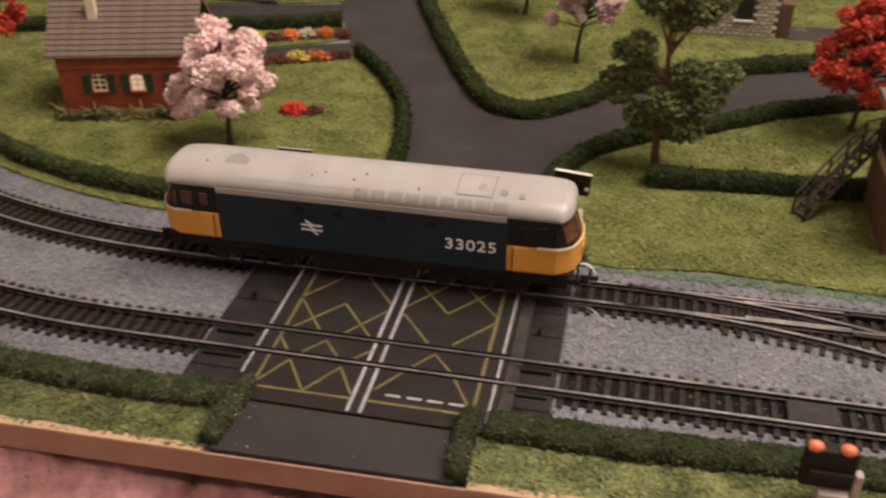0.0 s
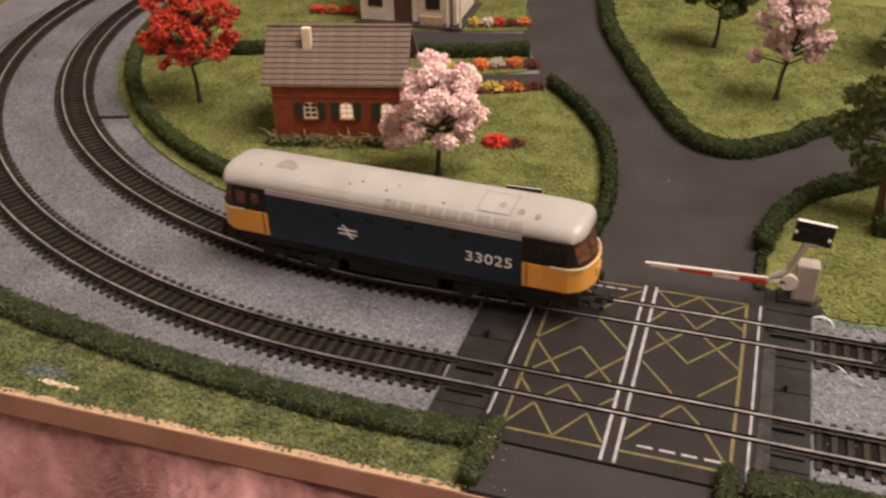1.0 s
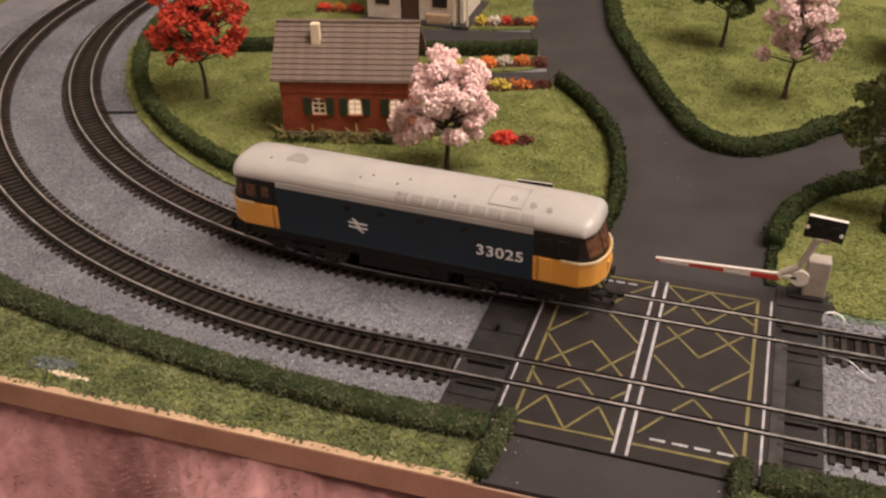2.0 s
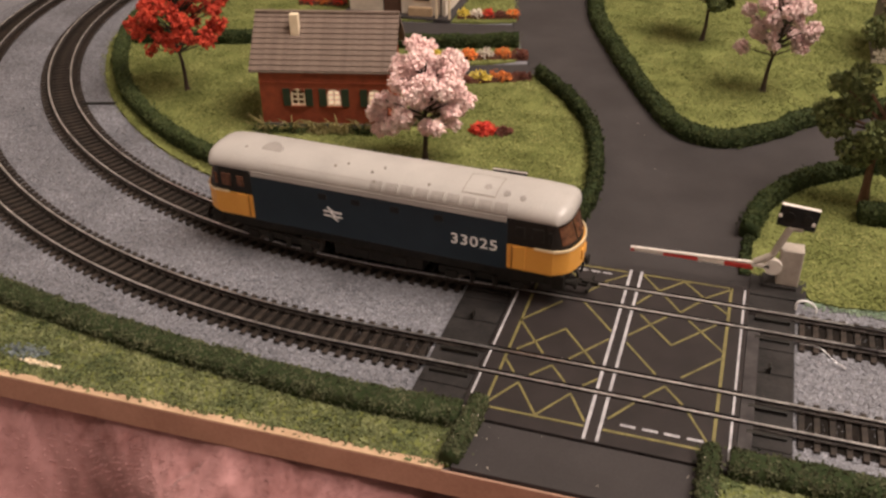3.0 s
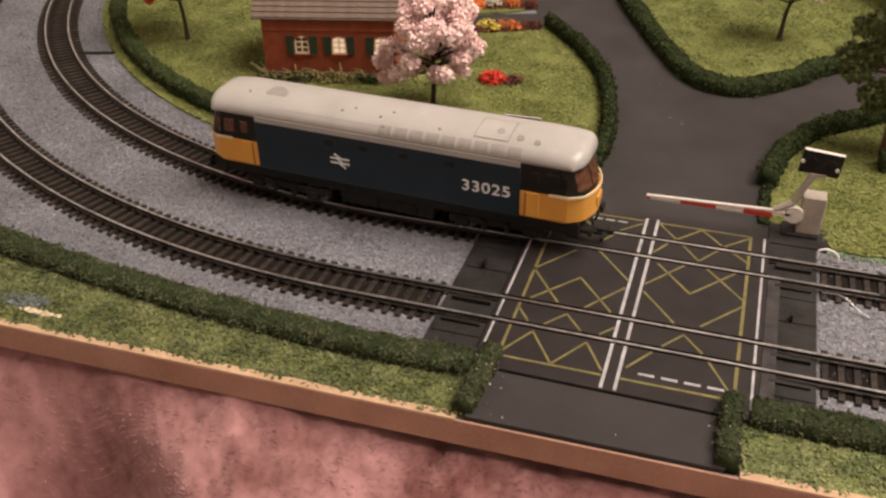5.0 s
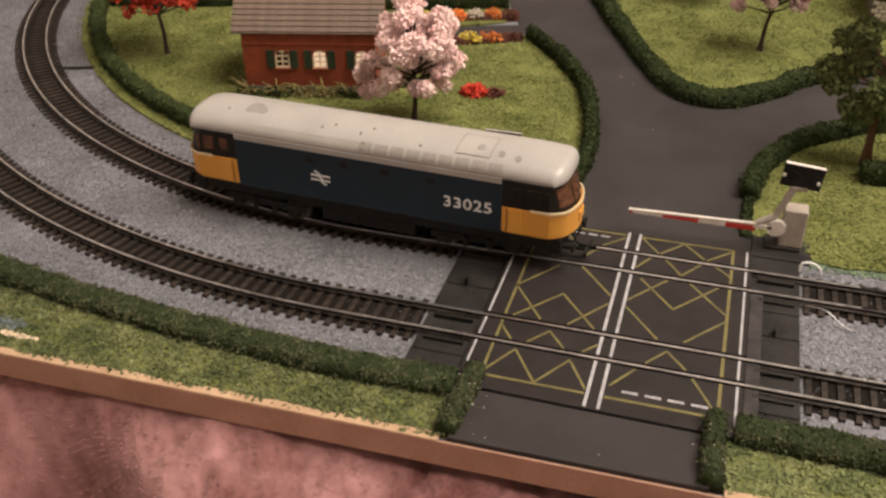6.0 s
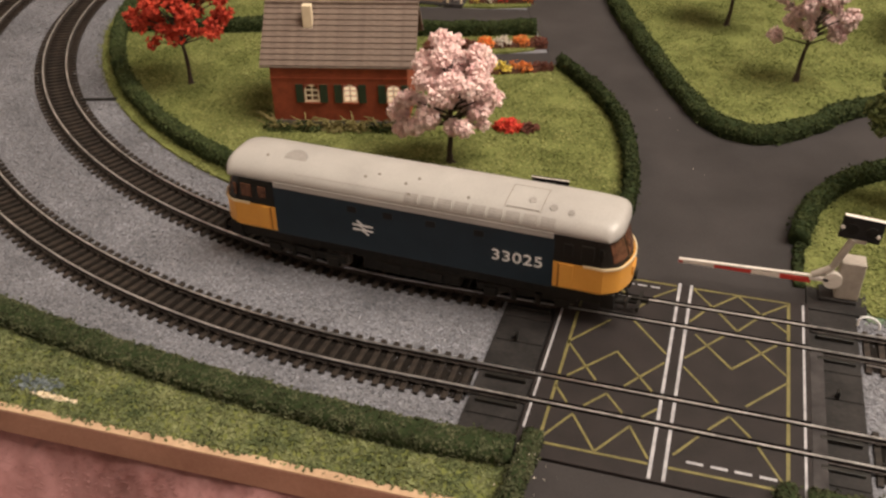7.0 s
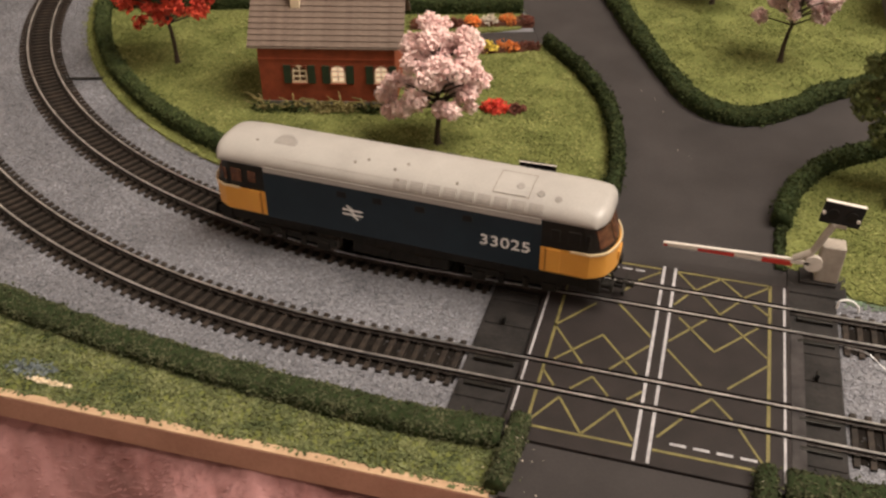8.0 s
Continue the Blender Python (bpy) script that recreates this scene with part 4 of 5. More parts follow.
    part("fuel_tank", boxes((-0.026, 0.026, -0.0155, 0.0155, 0.0045, 0.0112), bevel=0.0008), M_UNDER, loco, "black tank between the bogies")
    for x in (-0.014, 0.008):
        part("tank_box", boxes((x, x + 0.009, -0.0165, -0.0150, 0.0055, 0.0105), bevel=0.0003), M_UNDER, loco)
    bogies = []
    for s in (-1, 1):
        bm = bmesh.new()
        for y in (-1, 1):
            yy = sorted((y * 0.0120, y * 0.0140))
            box(bm, -0.0245, 0.0245, *yy, 0.0062, 0.0100, 0.0004)
            for x in (-0.0175, 0.0175):
                box(bm, x - 0.0035, x + 0.0035, *sorted((y * 0.0120, y * 0.0150)), 0.0040, 0.0085, 0.0004)
            for x in (-0.006, 0.006):
                rod(bm, (x, y * 0.0142, 0.0045), (x, y * 0.0142, 0.0098), 0.0016, seg=8)
        box(bm, -0.008, 0.008, -0.012, 0.012, 0.0068, 0.0108)
        bogie = part("bogie", bm, M_UNDER, loco, "black four wheeled bogie frame")
        bogie.matrix_basis = pose(s * 0.058, 0, 0)
        sets = []
        for x in (-0.0175, 0.0175):
            bm = bmesh.new()
            for y in (-1, 1):
                rod(bm, (0, y * 0.0073, 0), (0, y * 0.0092, 0), 0.0066, seg=20)
                rod(bm, (0, y * 0.0068, 0), (0, y * 0.0074, 0), 0.0074, seg=20)
            rod(bm, (0, -0.009, 0), (0, 0.009, 0), 0.0012, seg=8)
            wheel = part("wheelset", bm, M_WHEEL, bogie, "dark metal wheels on an axle")
            wheel.matrix_basis = pose(x, 0, 0.0066)
            sets.append((wheel, x))
        bogies.append((bogie, s * 0.058, sets))
    return loco, bogies


loco, bogies = locomotive()


# ---------------------------------------------------------------- crossing barriers
def barrier(at, label):
    b = thing("crossing_barrier", label, "barrier", "crossing barriers", at=at)
    part("base", boxes((-0.0085, 0.0085, -0.006, 0.006, -0.0036, -0.0010), bevel=0.0004), M_BASE, b, "dark foot plate")
    part("housing", boxes((-0.0020, 0.0090, -0.0045, 0.0045, -0.0010, 0.0195), bevel=0.0007), M_BARRIER, b, "grey motor housing")
    part("pivot", rod(bmesh.new(), (-0.0045, -0.0066, 0.0098), (-0.0045, -0.0040, 0.0098), 0.0043, seg=24), M_BARWHITE, b, "round pale pivot disc")
    arm = part("arm", boxes((-0.0150, -0.0060, -0.0066, -0.0044, 0.0086, 0.0108), bevel=0.0003), M_BARWHITE, b, "white barrier arm")
    bands = [(-0.0281, -0.0140, M_BARRED), (-0.0412, -0.0281, M_BARWHITE), (-0.0587, -0.0412, M_BARRED), (-0.0735, -0.0587, M_BARWHITE), (-0.0755, -0.0735, M_BARRED)]
    for x0, x1, mat in bands:
        t = lambda x: 0.0022 * (0.55 + 0.45 * (x + 0.075) / 0.060)
        h0, h1 = t(x0), t(x1)
        bm = bmesh.new()
        v = [bm.verts.new((x, y, z)) for x, h in ((x0, h0), (x1, h1)) for y in (-0.0062, -0.0048) for z in (0.0079 - h / 2, 0.0079 + h / 2)]
        for f in ((0, 1, 3, 2), (4, 6, 7, 5), (0, 4, 5, 1), (2, 3, 7, 6), (0, 2, 6, 4), (1, 5, 7, 3)):
            bm.faces.new([v[i] for i in f])
        part("band", bm, mat, arm, "red band" if mat is M_BARRED else "white band")
    bm = bmesh.new()
    rod(bm, (-0.0755, -0.0055, 0.0088), (-0.0140, -0.0055, 0.0106), 0.0008, seg=8)
    part("arm_top_rail", bm, M_BARWHITE, arm, "thin white rod along the arm")
    bm = bmesh.new()
    for a, c in (((-0.0140, -0.0052, 0.0108), (-0.0060, -0.0040, 0.0152)), ((-0.0060, -0.0040, 0.0152), (0.0002, -0.003, 0.0320))):
        rod(bm, a, c, 0.0016, 0.0019, 10)
    part("post", bm, M_BARRIER, b, "grey curved lamp post")
    part("bracket", boxes((-0.0016, 0.0060, -0.0046, -0.0018, 0.0306, 0.0328), bevel=0.0006), M_BARRIER, b, "grey bracket below the lamp board")
    board = part("signal_box", boxes((-0.0092, 0.0092, -0.0010, 0.0010, -0.0060, 0.0060), bevel=0.0006), M_BLACK, b, "black lamp board")
    board.matrix_basis = pose(0.0026, -0.0032, 0.0380, 0, 5, 0)
    part("board_rim", boxes((-0.0090, 0.0090, -0.0012, 0.0010, 0.0059, 0.0062), bevel=0.0002), M_BARWHITE, board, "white top edge")
    for x, z in ((-0.0084, 0.0), (0.0076, -0.0016)):
        part("bolt", rod(bmesh.new(), (x, -0.0018, z), (x, -0.0008, z), 0.0009, seg=10), M_BARWHITE, board, "white round bolt")
    for x in (-0.0042, 0.0042):
        part("lamp_hood", rod(bmesh.new(), (x, -0.0020, 0.0), (x, -0.0008, 0.0), 0.0027, seg=14), M_UNDER, board)
    return b


barrier(pose(0.1155, 0.1065, 0), "grey crossing barrier with lowered red and white arm")
left_barrier = thing("crossing_barrier", "grey crossing lamp post with black lamp board", "barrier", "crossing barriers", at=pose(-0.0270, 0.1055, 0))
part("base", boxes((-0.0085, 0.0085, -0.006, 0.006, -0.0036, -0.0010), bevel=0.0004), M_BARRIER, left_barrier)
part("housing", boxes((-0.0050, 0.0060, -0.0045, 0.0045, -0.0010, 0.0195), bevel=0.0007), M_BARRIER, left_barrier)
part("post", rod(bmesh.new(), (0, -0.003, 0.018), (0.001, -0.003, 0.0335), 0.0015, seg=8), M_BARRIER, left_barrier)
board = part("signal_box", boxes((-0.0085, 0.0100, -0.0040, -0.0022, 0.0322, 0.0432), bevel=0.0003), M_BLACK, left_barrier, "black lamp board")
part("board_rim", boxes((-0.0087, 0.0102, -0.0043, -0.0036, 0.0431, 0.0434), bevel=0.0001), M_BARWHITE, board, "pale top edge")

# a lamp unit at the front verge, with two orange lenses
unit = thing("warning_light", "black warning light unit with two orange lenses", "warning light", at=pose(0.2270, -0.0470, 0))
part("foot", boxes((-0.0040, 0.0065, -0.0060, 0.0030, -0.0045, 0.0070), bevel=0.0006), M_BARRIER, unit, "pale grey foot")
part("post", boxes((0.0075, 0.0105, -0.0030, 0.0010, -0.0045, 0.0150), bevel=0.0006), M_BARRIER, unit, "grey side post")
part("lamp_board", boxes((-0.0105, 0.0075, -0.0025, 0.0030, 0.0068, 0.0245), bevel=0.0008), M_UNDER, unit, "black lamp board")
part("lower_bar", boxes((-0.0085, 0.0065, -0.0040, -0.0023, 0.0130, 0.0155), bevel=0.0003), M_BASE, unit)
for x in (-0.0070, 0.0040):
    bm = bmesh.new()
    bmesh.ops.create_uvsphere(bm, u_segments=16, v_segments=10, radius=0.0027)
    bmesh.ops.transform(bm, matrix=pose(x - 0.0008, -0.0010, 0.0252) @ Matrix.Diagonal((1.1, 0.9, 0.8, 1)), verts=bm.verts)
    part("lens", bm, M_LAMP, unit, "orange domed lens", smooth=True)
part("wire", rod(bmesh.new(), (0.0, -0.0055, -0.0020), (0.0018, -0.0120, -0.0024), 0.0006, seg=6), M_WHITE, unit, "thin white wire")

# ---------------------------------------------------------------- red cottage
YAW = 13.6


def cottage():
    h = thing("cottage", "small red model cottage with brown plank roof", "house", at=pose(-0.1940, 0.2458, LAWN, 0, 0, YAW))
    L, D, T, E, RG = 0.0440, 0.0312, 0.0012, 0.0410, 0.0712
    windows = [(-0.0180, 0.0048), (0.0070, 0.0048), (0.0350, 0.0045)]
    z0, z1 = 0.0172, 0.0290
    xs = [-L] + [e for c, w in windows for e in (c - w, c + w)] + [L]
    rows = [(-L, L, -D, -D + T, 0, z0), (-L, L, -D, -D + T, z1, E)]
    rows += [(xs[k], xs[k + 1], -D, -D + T, z0, z1) for k in range(0, len(xs), 2) if xs[k + 1] - xs[k] > 1e-4]
    for r in rows:
        part("wall_section", boxes(r), M_BRICKRED, h, "red front wall beside windows")
    part("wall", boxes((-L, L, D - T, D, 0, E)), M_BRICKRED, h)
    for s in (-1, 1):
        bm = bmesh.new()
        x0, x1 = sorted((s * L, s * (L - T)))
        prof = [(-D + T, 0), (D - T, 0), (D - T, E), (0, RG - 0.002), (-D + T, E)]
        a, b = [bm.verts.new((x0, y, z)) for y, z in prof], [bm.verts.new((x1, y, z)) for y, z in prof]
        bm.faces.new(a), bm.faces.new(b)
        for k in range(5):
            bm.faces.new((a[k], a[(k + 1) % 5], b[(k + 1) % 5], b[k]))
        part("gable", bm, M_BRICKRED, h, "red gable wall")
    part("plinth", boxes((-L - 0.001, L + 0.001, -D - 0.001, -D, 0, 0.004)), M_MORTAR, h, "dark stone plinth")
    part("wall_plank", boxes((-L - 0.0004, L + 0.0004, -D - 0.0006, -D, E - 0.008, E - 0.0072)), M_BRICKRED, h)
    part("inside_floor", boxes((-L + T, L - T, -D + 0.008, -D + 0.0088, 0.001, E - 0.001)), M_DARK, h, "dark inner partition")
    for k, (c, w) in enumerate(windows):
        f = bmesh.new()
        rings = []
        for y in (-D - 0.0007, -D + 0.0008):
            for g in (0.0, 0.0009):
                rings.append([f.verts.new(q) for q in ((c - w + g, y, z0 + g), (c + w - g, y, z0 + g), (c + w - g, y, z1 - g), (c - w + g, y, z1 - g))])
        for a, b in ((0, 1), (2, 3), (0, 2), (1, 3)):
            for q in range(4):
                f.faces.new((rings[a][q], rings[a][(q + 1) % 4], rings[b][(q + 1) % 4], rings[b][q]))
        win = part("window", f, M_CREAM, h, "cream framed six pane window")
        for r in ((c - 0.0004, c + 0.0004, z0 + 0.0009, z1 - 0.0009), (c - w + 0.0009, c - 0.0004, z0 + 0.0039, z0 + 0.0046), (c + 0.0004, c + w - 0.0009, z0 + 0.0039, z0 + 0.0046), (c - w + 0.0009, c - 0.0004, z0 + 0.0076, z0 + 0.0083), (c + 0.0004, c + w - 0.0009, z0 + 0.0076, z0 + 0.0083)):
            part("glazing_bar", boxes((r[0], r[1], -D - 0.0005, -D + 0.0006, r[2], r[3])), M_CREAM, win)
        part("pane", boxes((c - w + 0.0005, c + w - 0.0005, -D + 0.0009, -D + 0.0013, z0 + 0.0005, z1 - 0.0005)), M_GLOW if k != 0 else M_SEAT, win, "pane with added warm glow" if k else "dim brown pane")
        for e in (-1, 1):
            bm = bmesh.new()
            tri = ((c + e * w, z1), (c + e * (w - 0.0034), z1), (c + e * (w - 0.0009), z1 - 0.0012), (c + e * w, z1 - 0.0042))
            a, b = [bm.verts.new((u, -D - 0.0009, v)) for u, v in tri], [bm.verts.new((u, -D + 0.0003, v)) for u, v in tri]
            bm.faces.new(a), bm.faces.new(b)
            for q in range(4):
                bm.faces.new((a[q], a[(q + 1) % 4], b[(q + 1) % 4], b[q]))
            part("arch_corner", bm, M_BRICKRED, win, "red corner that rounds the window head")
        part("sill", boxes((c - w - 0.0006, c + w + 0.0006, -D - 0.0018, -D, z0 - 0.0010, z0)), M_BRICKRED, win)
        for s in (-1, 1):
            x0, x1 = sorted((c + s * (w + 0.0006), c + s * (w + 0.0055)))
            sh = part("shutter", boxes((x0, x1, -D - 0.0011, -D - 0.0001, z0 - 0.0004, z1 + 0.0004), bevel=0.0002), M_SHUTTER, win, "dark green shutter")
    # planks of the roof, one over the other
    run, rise = D + 0.0012, RG - (E + 0.0002)
    slope = math.atan2(rise, run)
    n, long = 11, math.hypot(run, rise)
    bm = boxes((-0.0499, 0.0499, -0.0002, long / n + 0.0008, -0.0006, 0.0006))
    for v in bm.verts:
        if v.co.y > 0.001:
            v.co.z -= 0.0009
    me = bpy.data.meshes.new("roof_plank")
    bmesh.ops.recalc_face_normals(bm, faces=bm.faces)
    bm.to_mesh(me)
    bm.free()
    me.materials.append(M_ROOFBOARD)
    for turn in (0, 180):
        for k in range(n):
            d = k * long / n
            m = Matrix.Rotation(radians(turn), 4, "Z") @ Matrix.Translation((0, -run + d * math.cos(slope), E + 0.0002 + d * math.sin(slope) + 0.0012)) @ Matrix.Rotation(slope, 4, "X")
            share("roof_plank", me, m, h)
    part("ridge", boxes((-0.0500, 0.0500, -0.0016, 0.0016, RG + 0.0002, RG + 0.0022), bevel=0.0004), M_ROOFBOARD, h, "brown ridge board")
    part("gutter", rod(bmesh.new(), (-0.0500, -run - 0.0004, E + 0.0004), (0.0500, -run - 0.0004, E + 0.0004), 0.0006, seg=8), M_ROOFBOARD, h, "brown gutter")
    part("chimney", boxes((-0.0235, -0.0175, -0.0135, -0.0080, 0.055, 0.0745), bevel=0.0003), M_CREAM, h, "cream square chimney")


cottage()


# ---------------------------------------------------------------- plants
def ball(center, radii, n, seed, hollow=0.55):
    rng = np.random.default_rng(seed)
    v = rng.normal(size=(n, 3))
    v /= np.linalg.norm(v, axis=1)[:, None]
    r = hollow + (1 - hollow) * rng.random((n, 1)) ** 0.6
    return np.array(center) + v * r * np.array(radii)


def tree(name, at, height, trunk_r, crown, grain, leaf, bark, label, seed, lean=(0.0, 0.0), dense=240, hollow=0.3):
    """crown: rows of x, y, z, radius from the foot of the trunk; limbs run to each clump."""
    t = thing(name, label, "tree", at=pose(at[0], at[1], LAWN))
    rng = np.random.default_rng(seed)
    bm = bmesh.new()
    pts = [(lean[0] * f**1.3 + 0.0006 * math.sin(9 * f + seed), lean[1] * f, height * f - 0.001) for f in np.linspace(0, 1, 9)]
    for k, (a, b) in enumerate(zip(pts, pts[1:])):
        rod(bm, a, b, trunk_r * (1 - 0.085 * k) * (1.35 if k == 0 else 1), trunk_r * (1 - 0.085 * (k + 1)), 10)
    for dx, dy in ((1, 0.2), (-0.7, 0.7), (-0.3, -1)):
        rod(bm, (0, 0, 0.002), (dx * trunk_r * 2.0, dy * trunk_r * 2.0, -0.001), trunk_r * 0.7, trunk_r * 0.3, 6)
    for x, y, z, r in crown:
        f = min(0.95, max(0.45, z / height * 0.72))
        a = Vector((lean[0] * f**1.3, lean[1] * f, height * f))
        rod(bm, a, Vector((x, y, z)), trunk_r * 0.42, trunk_r * 0.16, 6)
    part("trunk", bm, bark, t, "thin tapered trunk with branching limbs")
    cloud = []
    for k, (x, y, z, r) in enumerate(crown):
        cloud.append(ball((x, y, z), (r, r, r * 0.85), int(dense * (r / 0.008) ** 2 * (0.0016 / grain) ** 1.5), seed * 100 + k, hollow))
    crumbs("crown", np.concatenate(cloud), grain, leaf, t, seed=seed)
    return t


def clumps(n, spread, z0, z1, r0, r1, seed, shape=1.0):
    """Clumps on an uneven egg; spread is its half width."""
    rng = np.random.default_rng(seed)
    rows = []
    for k in range(n):
        f = (k + 0.5) / n
        z = z0 + (z1 - z0) * f
        wide = spread * math.sqrt(max(0.03, 1 - (2 * (f - 0.42)) ** 2 * shape))
        a = 2.4 * k + rng.uniform(-0.5, 0.5)
        d = wide * rng.uniform(0.45, 1.0)
        rows.append((d * math.cos(a), d * math.sin(a), z + rng.uniform(-0.003, 0.003), rng.uniform(r0, r1)))
    return rows


tree("blossom_tree", (-0.1035, 0.1865), 0.058, 0.0019, clumps(52, 0.031, 0.026, 0.076, 0.0038, 0.0086, 4) + [(-0.028, -0.006, 0.022, 0.006), (-0.031, -0.004, 0.032, 0.007), (0.0, 0, 0.055, 0.009)], 0.0014, M_PINK, M_TRUNK, "pale pink blossom tree with dark trunk on lawn", 4)
tree("blossom_tree", (0.0975, 0.3685), 0.062, 0.0018, [(x + 0.006, y, z, r) for x, y, z, r in clumps(42, 0.026, 0.038, 0.084, 0.0035, 0.0075, 8)] + [(-0.019, -0.004, 0.034, 0.006), (0.026, -0.002, 0.045, 0.006)], 0.0014, M_PINK, M_TRUNK, "pale pink blossom tree leaning on the far lawn", 8, (0.010, 0.0))
tree("red_tree", (-0.3180, 0.2500), 0.066, 0.0017, clumps(70, 0.035, 0.037, 0.094, 0.0045, 0.0085, 5, 0.8), 0.0016, M_RED, M_TRUNK, "bright red autumn tree with thin dark trunk", 5, (-0.006, 0.0), 110, 0.1)
tree("red_tree", (0.2825, 0.2830), 0.062, 0.0018, clumps(64, 0.035, 0.030, 0.085, 0.0045, 0.0085, 6, 0.8), 0.0016, M_RED, M_TRUNK, "bright red autumn tree beside the stairs", 6, (0.006, 0.0), 110, 0.1)
tree("green_tree", (0.1600, 0.2070), 0.105, 0.0026,
     [(-0.010, 0, 0.034, 0.012), (0.014, -0.003, 0.030, 0.012), (-0.024, 0.002, 0.048, 0.010), (0.002, -0.008, 0.046, 0.013), (0.024, 0, 0.050, 0.013), (0.033, 0.003, 0.060, 0.010), (-0.030, 0, 0.056, 0.008), (0.010, 0.012, 0.052, 0.012),
      (-0.014, 0.006, 0.060, 0.011), (0.014, -0.006, 0.063, 0.011), (-0.016, -0.004, 0.078, 0.010), (-0.026, 0.003, 0.072, 0.007), (0.004, 0.004, 0.092, 0.009), (0.016, 0, 0.098, 0.010), (-0.010, -0.003, 0.104, 0.011), (0.026, 0.003, 0.104, 0.008), (0.004, 0, 0.114, 0.012), (-0.004, 0.005, 0.124, 0.010), (0.014, 0.003, 0.120, 0.009)],
     0.0016, M_GREEN, M_BROWNTRUNK, "tall dark green tree with layered foliage", 9)
tree("green_tree", (0.0450, 0.4705), 0.055, 0.0018, clumps(24, 0.026, 0.036, 0.078, 0.007, 0.010, 12), 0.0016, M_GREEN, M_TRUNK, "round dark green tree on the far lawn", 12, (0.006, 0.0))


def flower_bed(a, b, colours, label, width=0.007, seed=1):
    bed = thing("flower_bed", label, "flower bed", "flower beds")
    part("soil", sweep([(*p, LAWN) for p in smooth_path([a, tuple((np.array(a) + b) / 2), b], 0.004)], [(-width / 2, -0.002), (width / 2, -0.002), (width / 2.6, 0.0035), (-width / 2.6, 0.0035)]), M_SOIL, bed, "reddish brown low border")
    a, b = np.array(a), np.array(b)
    n = len(colours)
    for k, c in enumerate(colours):
        p = a + (b - a) * (k + 0.5) / n
        rad = np.linalg.norm(b - a) / n * 0.56
        crumbs("blossoms", ball((*p, LAWN + 0.004), (rad, width * 0.62, 0.0036 if c == "brown" else 0.0052), 130, seed * 10 + k, 0.3), 0.0012, M_FLOWER[c], bed, c + " blossoms", seed + k)
    return bed


flower_bed((-0.176, 0.355), (-0.086, 0.389), ["brown", "yellow", "brown", "orange", "white", "orange", "brown"], "border with orange and white flowers before hedge", seed=1)
flower_bed((-0.160, 0.307), (-0.072, 0.343), ["white", "brown", "brown", "yellow", "orange", "brown"], "brown border with yellow and orange flowers", seed=2)
flower_bed((-0.172, 0.470), (-0.118, 0.485), ["yellow", "white", "red", "brown", "orange"], "border with yellow, white and red flowers", seed=3)
flower_bed((-0.330, 0.470), (-0.285, 0.478), ["red", "orange", "red"], "border with red and orange flowers", seed=6)
clump = thing("flower_clump", "round clump of bright red flowers on lawn", "flowers", at=pose(-0.0770, 0.2390, LAWN))
crumbs("blossoms", ball((-0.003, 0, 0.002), (0.010, 0.007, 0.0058), 420, 77, 0.3), 0.0013, M_FLOWER["red"], clump, "bright red blossoms", 77)
crumbs("leaves", ball((0.010, 0.002, 0.001), (0.007, 0.006, 0.0042), 200, 78, 0.3), 0.0013, M_FLOWER["brown"], clump, "dark brown leaves", 78)

# twiggy shrubs along the front of the cottage
turn = Matrix.Translation((-0.1940, 0.2458, LAWN)) @ Matrix.Rotation(radians(YAW), 4, "Z")
rng = np.random.default_rng(15)
for k, u in enumerate((-0.040, -0.022, -0.006, 0.010, 0.026)):
    p = turn @ Vector((u, -0.0385, 0))
    shrub = thing("shrub", "low straggly olive shrub against the red wall", "shrub", "cottage shrubs", at=Matrix.Translation(p))
    bm = bmesh.new()
    for j in range(16):
        a, e = rng.uniform(0, 6.28), rng.uniform(0.004, 0.013)
        mid = Vector((math.cos(a) * e * 0.6, math.sin(a) * 0.002, rng.uniform(0.003, 0.009)))
        rod(bm, (0, 0, 0), mid, 0.0005, 0.0004, 5)
        rod(bm, mid, mid + Vector((math.cos(a) * e * 0.7, math.sin(a) * 0.003, rng.uniform(-0.002, 0.004))), 0.0004, 0.0003, 5)
    part("branching", bm, M_TWIG, shrub, "yellowish bare twigs")
    crumbs("leaves", ball((0, 0, 0.002), (0.011, 0.005, 0.0050), 170, 40 + k, 0.2), 0.0010, M_TWIG if k in (2, 3) else M_HEDGELEAF, shrub, "small olive leaves", 40 + k)

scrap = thing("stone_scrap", "bluish pebble patch with cream scraps on verge", "pebbles", at=pose(-0.2180, -0.0565, LAWN))
crumbs("pebbles", ball((0, 0, 0), (0.014, 0.006, 0.0012), 260, 91, 0.1), 0.0013, material("blue_pebble", (0.10, 0.13, 0.15), (0.18, 0.21, 0.22), 300, 0.6, each=0.4), scrap, "blue grey pebbles", 91)
crumbs("scraps", ball((0.012, -0.0055, 0.0004), (0.012, 0.0012, 0.0008), 120, 92, 0.1), 0.0012, M_CREAM, scrap, "cream paper scraps", 92)


